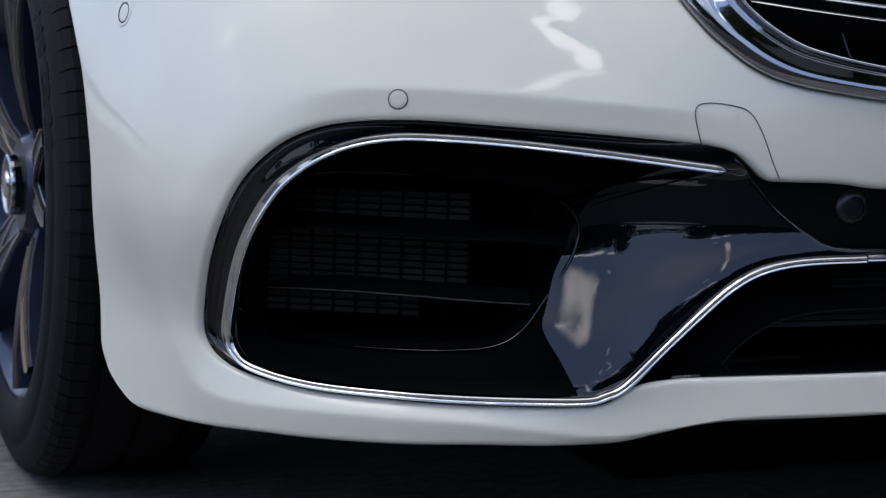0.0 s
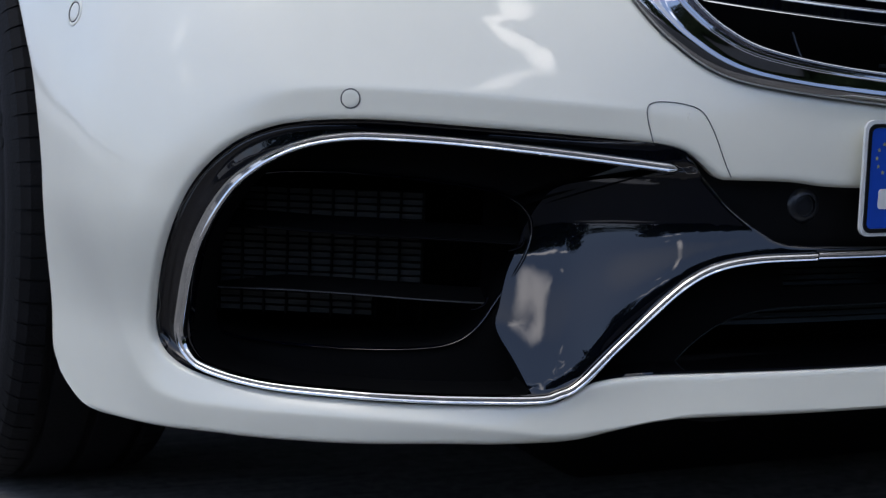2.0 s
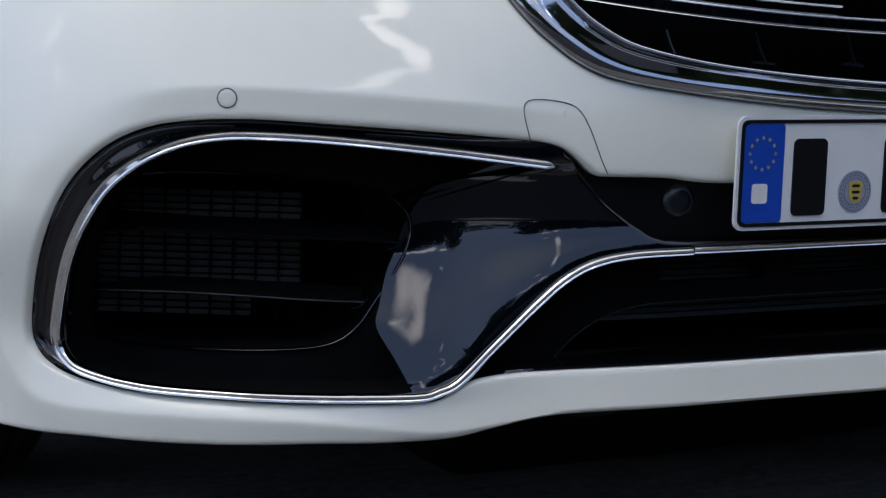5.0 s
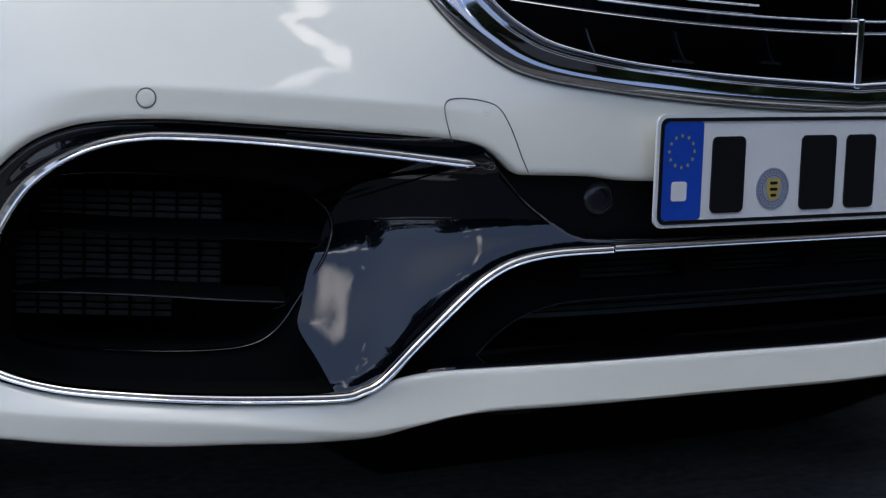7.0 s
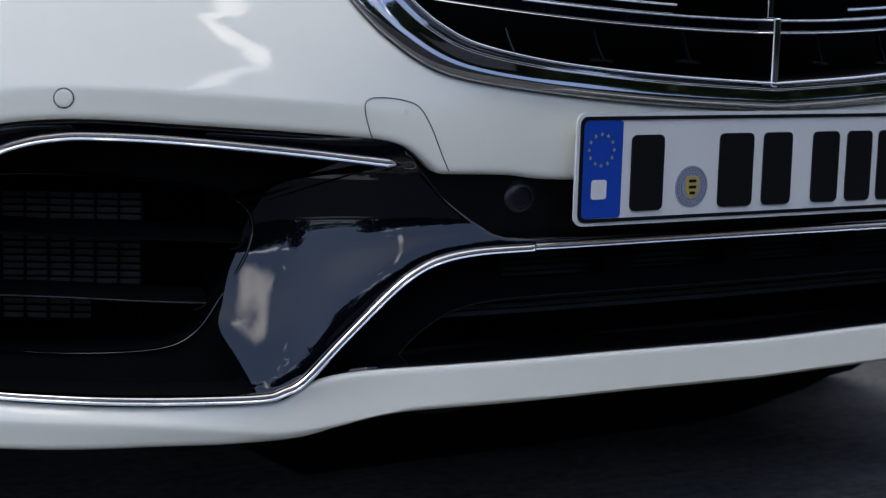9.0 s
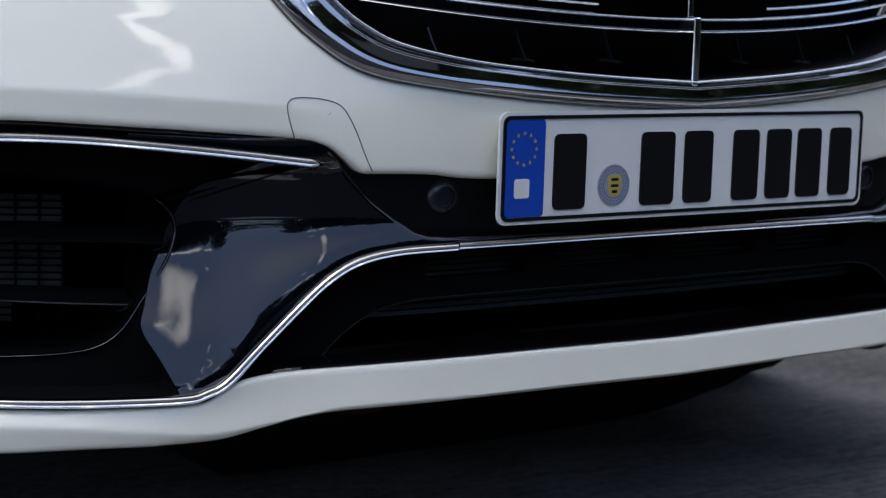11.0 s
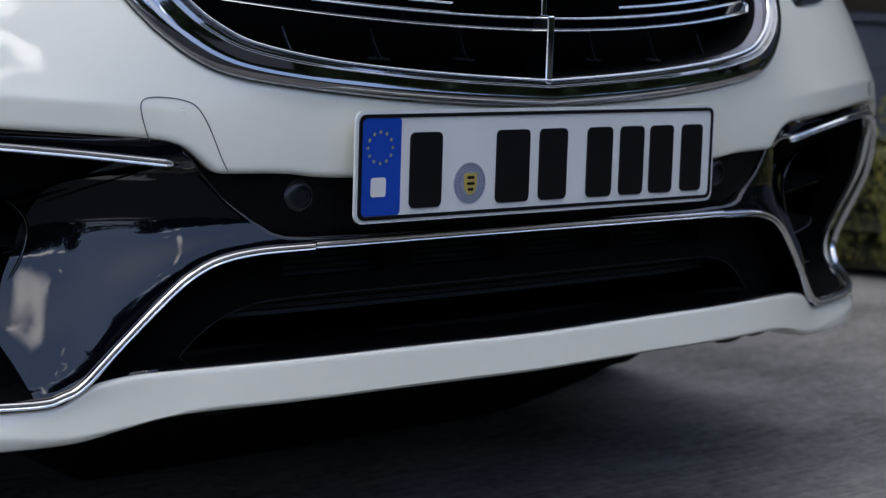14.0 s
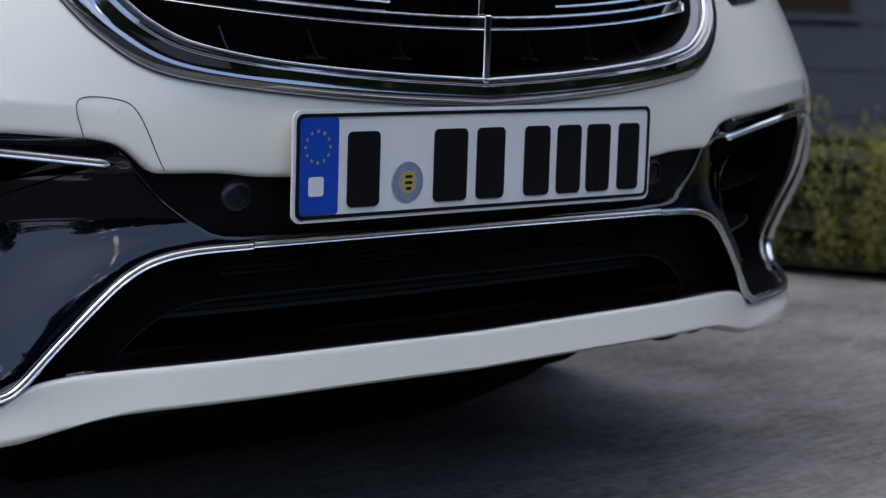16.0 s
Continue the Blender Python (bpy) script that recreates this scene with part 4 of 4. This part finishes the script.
def wheel(x, y, turn):
    w = new("wheel")
    w.parent = car
    w.matrix_local = pose(x, y, AXLE_Z, 0, 0, turn) @ Matrix.Scale(1.035, 4)
    tagged(w, "black tyre on a dark forked-spoke alloy rim")
    part("tyre", spun(TYRE, 96), RUBBER, w, "black low-profile tyre")
    blocks = bmesh.new()
    for k, sgn in itertools.product(range(88), (-1, 1)):
        turn_by = Matrix.Rotation(2 * math.pi * (k + (.5 if sgn > 0 else 0)) / 88, 4, "X")
        rows = []
        for ox, r in ((.1005, .331), (.0945, .3425), (.085, .3492), (.066, .3525)):
            rows.append([blocks.verts.new(turn_by @ Vector((sgn * ox, dy, math.sqrt(r * r - dy * dy)))) for dy in (-.0112, .0112)] + [blocks.verts.new(turn_by @ Vector((sgn * ox * .97, dy, r - .008))) for dy in (.0112, -.0112)])
        for p, q in zip(rows[:-1], rows[1:]):
            for j in range(4):
                blocks.faces.new((p[j], p[(j + 1) % 4], q[(j + 1) % 4], q[j]))
        blocks.faces.new(rows[0])
        blocks.faces.new(rows[-1])
    bmesh.ops.recalc_face_normals(blocks, faces=blocks.faces)
    tagged(part("tread", blocks, RUBBER, w), kind="stuff")
    part("rim", spun(RIM, 96), ALLOY, w, "dark alloy rim with bare edges")
    for k in range(5):
        arm = part("spoke", spoke(radians(100 + 72 * k), .019, .011), ALLOY, w)
        for sgn, edge_side in itertools.product((-1, 1), (-1, 1)):
            path = []
            for u in np.linspace(0.1, 1, 9):
                ang = radians(100 + 72 * k) + sgn * (0.02 + 0.16 * u)
                wide = (.019 - .008 * u) * .86 * edge_side
                path.append((-.105 + .030 * (1 - u) ** 2, math.cos(ang) * (.055 + .191 * u) - math.sin(ang) * wide, math.sin(ang) * (.055 + .191 * u) + math.cos(ang) * wide))
            part("bare_edge", bar_along(np.array(path), [(-.0011, -.003), (-.0011, .0010), (.0011, .0010), (.0011, -.003)], up=np.tile([-1.0, 0, 0], (9, 1))), BARE, arm)
    part("hub", spun([(-.04, .0), (-.085, .0), (-.088, .02), (-.088, .055), (-.075, .065), (-.03, .068)], 32), ALLOY, w)
    part("cap", spun([(-.070, .0372), (-.1, .0368), (-.1025, .032), (-.1035, .012), (-.104, 0)], 32), GLOSS, w, "gloss black round hub cap")
    part("cap_ring", spun([(-.099, .0370), (-.1030, .0366), (-.1040, .0345), (-.1030, .0325), (-.100, .0320)], 32), CHROME, w, "chrome ring round the hub cap")
    part("cap_disc", spun([(-.102, .017), (-.1062, .0155), (-.1072, .010), (-.1075, 0)], 32), CHROME, w, "plain silver disc on the hub cap")
    if x < 0 and y < 2:
        for text, start in (("/", 43.5), ("40", 39.5), ("ZR", 29.0), ("20", 19.0)):
            for i, ch in enumerate(text):
                glyph = bpy.data.curves.new("glyph", "FONT")
                glyph.body, glyph.size, glyph.extrude, glyph.align_x = ch, .034, .0006, "CENTER"
                glyph.offset = .0009
                holder = new("glyph", glyph)
                me = bpy.data.meshes.new_from_object(holder)
                bpy.data.objects.remove(holder)
                phi = radians(start - 4.3 * i)
                letter = part("lettering", me, RUBBER_TEXT, w, "raised tyre lettering" if i == 0 else "")
                across, outer = Vector((0, -math.sin(phi), -math.cos(phi))), Vector((0, -math.cos(phi), math.sin(phi)))
                upward = outer * math.cos(.14) + Vector((math.sin(.14), 0, 0))
                facing = across.cross(upward)
                letter.matrix_local = Matrix.Translation(Vector((-.1082, 0, 0)) + outer * .291) @ Matrix((across, upward, facing)).transposed().to_4x4()
    part("brake_disc", spun([(-.0, .0), (-.0, .19), (.03, .19), (.03, 0)], 48), GREY, w)
    return w


# wheel housings
for side, y0 in itertools.product((1, -1), (AXLE_Y, AXLE_Y + 3.03)):
    rows = []
    for x in (.905, .90, .60, .595):
        r = 0.395 if x > .596 else 0.02
        rows.append(np.array([(side * -x, y0 - r * math.cos(a), AXLE_Z + r * math.sin(a)) for a in np.linspace(-.42, math.pi + .42, 33)]))
    part("wheel_housing", loft(rows), DARK, car, "dark plastic wheel housing")

wheel(-.838, AXLE_Y, 0)
wheel(.838, AXLE_Y, 180)
wheel(-.838, AXLE_Y + 3.03, 0)
wheel(.838, AXLE_Y + 3.03, 180)

# ---- ground ----
def ground_material(name, light, dark, streak):
    """Worn ground: large stains, fine grain and brushed streaks."""
    m = bpy.data.materials.new(name)
    m.use_nodes = True
    t = m.node_tree
    p = t.nodes["Principled BSDF"]
    p.inputs["Roughness"].default_value = 0.85
    p.inputs["Specular IOR Level"].default_value = 0.25
    tc = t.nodes.new("ShaderNodeTexCoord")
    turn = t.nodes.new("ShaderNodeMapping")
    turn.inputs["Rotation"].default_value = (0, 0, radians(8))
    turn.inputs["Scale"].default_value = (1.6, 48, 1) if streak else (1, 1, 1)
    wire(t, tc.outputs["Object"], turn.inputs["Vector"])
    big, fine, lines = (t.nodes.new("ShaderNodeTexNoise") for _ in range(3))
    for n, scale, detail in ((big, 2.4, 8), (fine, 55, 6), (lines, 4.0, 6)):
        n.inputs["Scale"].default_value, n.inputs["Detail"].default_value, n.inputs["Roughness"].default_value = scale, detail, 0.65
    wire(t, tc.outputs["Object"], big.inputs["Vector"])
    wire(t, tc.outputs["Object"], fine.inputs["Vector"])
    wire(t, turn.outputs["Vector"], lines.inputs["Vector"])
    total = t.nodes.new("ShaderNodeMath")
    total.operation = "ADD"
    wire(t, big.outputs["Fac"], total.inputs[0])
    wire(t, lines.outputs["Fac"], total.inputs[1])
    more = t.nodes.new("ShaderNodeMath")
    more.operation = "MULTIPLY_ADD"
    wire(t, fine.outputs["Fac"], more.inputs[0])
    more.inputs[1].default_value = 0.8
    wire(t, total.outputs["Value"], more.inputs[2])
    span = t.nodes.new("ShaderNodeMapRange")
    span.inputs["From Min"].default_value, span.inputs["From Max"].default_value = 1.18, 1.60
    wire(t, more.outputs["Value"], span.inputs["Value"])
    mix = t.nodes.new("ShaderNodeMix")
    mix.data_type = "RGBA"
    mix.inputs["A"].default_value, mix.inputs["B"].default_value = (*dark, 1), (*light, 1)
    wire(t, span.outputs["Result"], mix.inputs["Factor"])
    wire(t, mix.outputs["Result"], p.inputs["Base Color"])
    b = t.nodes.new("ShaderNodeBump")
    b.inputs["Strength"].default_value, b.inputs["Distance"].default_value = 0.6, 0.004
    wire(t, more.outputs["Value"], b.inputs["Height"])
    wire(t, b.outputs["Normal"], p.inputs["Normal"])
    return m


CONCRETE = ground_material("brushed_concrete", (0.250, 0.236, 0.217), (0.080, 0.074, 0.067), True)
ASPHALT = ground_material("asphalt", (0.032, 0.033, 0.034), (0.016, 0.017, 0.018), False)
bm = bmesh.new()
bmesh.ops.create_grid(bm, x_segments=4, y_segments=4, size=400)
tagged(part("ground", bm, ASPHALT), "dark asphalt yard round the parked car", "ground", kind="structure").location.z = -0.024
bm = bmesh.new()
slab = [bm.verts.new((x, y, 0)) for x, y in ((-7.0, -0.7), (2.99, -0.7), (-1.28, 10.2), (-7.0, 10.2))]
top = bm.faces.new(slab)
down = bmesh.ops.extrude_face_region(bm, geom=[top])
bmesh.ops.translate(bm, vec=(0, 0, -0.10), verts=[v for v in down["geom"] if isinstance(v, bmesh.types.BMVert)])
bmesh.ops.recalc_face_normals(bm, faces=bm.faces)
tagged(part("pavement", bm, CONCRETE), "pale grey brushed concrete slab under the car", "pavement", kind="structure").location.z = -0.012

# yard out of view: sunlight is put into its pale colour, to brighten the paint
SUNLIT_LOOK = ground_material("sunlit_look_concrete", (0.62, 0.60, 0.56), (0.46, 0.44, 0.41), False)
bm = bmesh.new()
yard = [bm.verts.new((x, y, 0)) for x, y in ((-40, -7), (-7.02, -7), (-7.02, 30), (-40, 30))]
top = bm.faces.new(yard)
down = bmesh.ops.extrude_face_region(bm, geom=[top])
bmesh.ops.translate(bm, vec=(0, 0, -0.10), verts=[v for v in down["geom"] if isinstance(v, bmesh.types.BMVert)])
bmesh.ops.recalc_face_normals(bm, faces=bm.faces)
tagged(part("yard", bm, SUNLIT_LOOK), "unseen concrete yard beside the parked car, coloured pale as if sunlit", "pavement", kind="structure").location.z = -0.014

# ---- behind the car: hedge and house ----
HEDGE_AT, HEDGE_ANGLE = (2.27, 1.16), math.atan2(-0.931, 0.364)
LEAF = material("hedge_leaf", (0.105, 0.122, 0.020), rough=0.6, second=(0.31, 0.26, 0.042), vary=0.35, scale=7)
# dark olive that stands in for the shade between the leaves
INNER_SHADE = material("hedge_inner_shade", (0.02, 0.022, 0.010), rough=0.9, vary=0.4, scale=20)


def leaf_cloud(points, ways, size, rng, slim=0.45):
    """Many small pointed leaves at the points, each turned along its way."""
    verts, faces = [], []
    for p, w in zip(points, ways):
        l = size * rng.uniform(0.6, 1.3)
        w = w / (np.linalg.norm(w) + 1e-9)
        side = np.cross(w, rng.normal(size=3))
        side /= np.linalg.norm(side) + 1e-9
        up = np.cross(w, side)
        n = len(verts)
        verts += [p, p + w * l * .45 + side * l * slim * .5 + up * l * .06, p + w * l, p + w * l * .45 - side * l * slim * .5 + up * l * .06]
        faces.append((n, n + 1, n + 2, n + 3))
    return verts, faces


def hedge():
    rng = np.random.RandomState(4)
    h = thing("hedge", "low clipped hedge of yellow-green upright shoots", "hedge", (*HEDGE_AT, -.014))
    h.rotation_euler = (0, 0, HEDGE_ANGLE)
    # solid filler, coloured dark as the shaded inside of the hedge
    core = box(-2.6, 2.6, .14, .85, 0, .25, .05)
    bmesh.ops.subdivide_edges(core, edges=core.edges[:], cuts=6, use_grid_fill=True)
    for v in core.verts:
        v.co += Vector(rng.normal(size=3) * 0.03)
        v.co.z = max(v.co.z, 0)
    part("core", core, INNER_SHADE, h)
    verts, faces = [], []
    for k in range(1500):
        x, y = rng.uniform(-2.6, 2.6), .03 + .82 * rng.rand() ** 1.6
        top = .302 + .055 * noise.noise(Vector((x * 3.1, y * 3.1, 0))) + rng.uniform(-.05, .05) + (.09 if rng.rand() < .07 else 0)
        low = 0.02 if y < .2 else .2
        lean_by = rng.normal(size=2) * .05
        m = int(60 * (top - low) / .3)
        u = rng.rand(m)
        pts = np.stack([x + lean_by[0] * u + rng.normal(size=m) * .013, y + lean_by[1] * u + rng.normal(size=m) * .013 - (.05 * np.sin(u * 3.0) if y < .2 else 0), low + (top - low) * u], 1)
        ways = np.stack([rng.normal(size=m) * .45, rng.normal(size=m) * .45 - .15, rng.uniform(.4, 1.4, m)], 1)
        v, f = leaf_cloud(pts, ways, .019, rng, .34)
        n = len(verts)
        verts += v
        faces += [tuple(n + i for i in q) for q in f]
    tagged(part("leaves", mesh_of("leaves", verts, faces, False), LEAF, h), "small yellow-green leaves", kind="stuff")


hedge()

SIDING = material("grey_siding", (0.050, 0.055, 0.066), rough=0.6, vary=0.10, scale=3, bump=0.1, bump_scale=40)
PANE = material("window_dark", (0.030, 0.020, 0.012), rough=0.3, vary=0.2, ior=1.3)
FRAME_GREY = material("frame_grey", (0.055, 0.06, 0.07), rough=0.5, vary=0.05)
house = thing("wall_house", "dark grey boarded house wall with window", "wall", (5.0, 3.5, -.026), kind="structure")
house.rotation_euler = (0, 0, radians(-48))
part("wall", box(-9, 6, .03, .25, 0, 3.2), SIDING, house)
plank = box(-9, 6, -.012, .028, 0, .196, .004, 1)
plank_mesh = bpy.data.meshes.new("plank")
plank.to_mesh(plank_mesh)
plank.free()
plank_mesh.materials.append(SIDING)
for k in range(16):
    p = new("plank", plank_mesh)
    p.parent = house
    p.location = (0, 0, .2 * k)
win = part("window", box(-1.57, .345, -.02, .03, .632, 1.9, .005), FRAME_GREY, house, "dark window with grey frame")
part("pane", box(-1.54, .325, -.028, -.018, .652, 1.86), PANE, win)
part("sill", box(-1.60, .365, -.034, -.0, .612, .630, .004), FRAME_GREY, win)

# ---- trees across the yard, mirrored in the paint ----
BARK = material("bark", (0.07, 0.05, 0.035), rough=0.9, vary=0.3, scale=6, bump=0.6, bump_scale=30)
CROWN = material("tree_leaf", (0.035, 0.06, 0.018), rough=0.6, second=(0.06, 0.085, 0.02), vary=0.3, scale=3)


def tree(seed, height, wide):
    rng = np.random.RandomState(seed)
    t = thing("tree", "broad dark green leafy tree across the yard", "tree", group="trees across the yard")
    bm = bmesh.new()
    def limb(a, b, r0, r1):
        a, b = Vector(a), Vector(b)
        bmesh.ops.create_cone(bm, segments=8, radius1=r0, radius2=r1, depth=(b - a).length, matrix=Matrix.Translation((a + b) / 2) @ (b - a).to_track_quat("Z", "Y").to_matrix().to_4x4())
    limb((0, 0, 0), (0, 0, height * .45), .26, .16)
    limb((0, 0, height * .42), (.2, .1, height * .85), .16, .04)
    clumps = []
    for k in range(20):
        a = 2 * math.pi * k / 14 * 2.4
        h = height * (.08 + .82 * (k / 20))
        r = wide * (1 - .6 * abs(k / 20 - .35)) * rng.uniform(.6, 1)
        tip = (r * math.cos(a), r * math.sin(a), h + .5)
        limb((0, 0, h * .8), tip, .07, .02)
        clumps.append((tip, wide * rng.uniform(.35, .6)))
    clumps.append(((0, 0, height * .9), wide * .5))
    part("trunk", bm, BARK, t)
    verts, faces = [], []
    for c, r in clumps:
        m = 420
        d = rng.normal(size=(m, 3))
        d /= np.linalg.norm(d, axis=1)[:, None]
        pts = np.array(c) + d * (r * rng.uniform(.3, 1, m) ** .6)[:, None] * [1, 1, .75]
        v, f = leaf_cloud(pts, d + rng.normal(size=(m, 3)) * .8, .34, rng, .8)
        n = len(verts)
        verts += v
        faces += [tuple(n + i for i in q) for q in f]
    tagged(part("crown", mesh_of("crown", verts, faces, False), CROWN, t), kind="stuff")
    return t


first, second_tree = tree(11, 9.0, 3.4), tree(12, 8.2, 3.2)
first.location = (-3.0, -30, -.03)
second_tree.location = (3.6, -27, -.03)
for k, (x, y, f) in enumerate(((-9, -29, 1.0), (-15, -26, 1.15), (-20, -19, 1.2), (9.5, -28, 1.1), (15, -24, 1.35), (20, -17, 1.4), (24, -8, 1.45), (22, -13, 1.4), (17.5, -20, 1.35), (25.5, -2, 1.45), (12.5, -26, 1.25), (0.6, -33, 1.0))):
    copy_thing((first, second_tree)[k % 2], pose(x, y, -.03, 0, 0, 50 * k) @ Matrix.Scale(f, 4))
for k in range(16):
    copy_thing((first, second_tree)[k % 2], pose(-38 + 5 * k, -44 + 3 * math.sin(k * 2.1), -.03, 0, 0, 77 * k) @ Matrix.Scale(1.25 + .2 * math.sin(k * 1.7), 4))


# a shrub border closes the yard under the trees
def shrub_border():
    rng = np.random.RandomState(8)
    h = thing("shrub_border", "long dark green shrub border under the trees", "hedge")
    line = curve_through([(-25, -31), (-14, -33), (0, -36), (18, -27), (28, -12), (29, 6)], 0.5)
    # filler skin in the same painted inner shade
    lines = [np.c_[line * k, np.full(len(line), z)] for k, z in ((.985, -.03), (.99, 1.2), (1, 1.6), (1.02, 1.6), (1.03, -.03))]
    part("core", loft(lines), INNER_SHADE, h)
    pick = line[rng.randint(0, len(line), 9000)]
    pts = np.c_[pick * rng.uniform(.975, 1.02, 9000)[:, None] + rng.normal(size=(9000, 2)) * .3, rng.uniform(0.05, 1, 9000) ** .7 * (1.7 + .5 * np.sin(pick[:, 0] * 1.3))]
    v, f = leaf_cloud(pts, rng.normal(size=(9000, 3)) + [0, 0, .5], .40, rng, .8)
    tagged(part("leaves", mesh_of("leaves", v, f, False), CROWN, h), kind="stuff")


shrub_border()
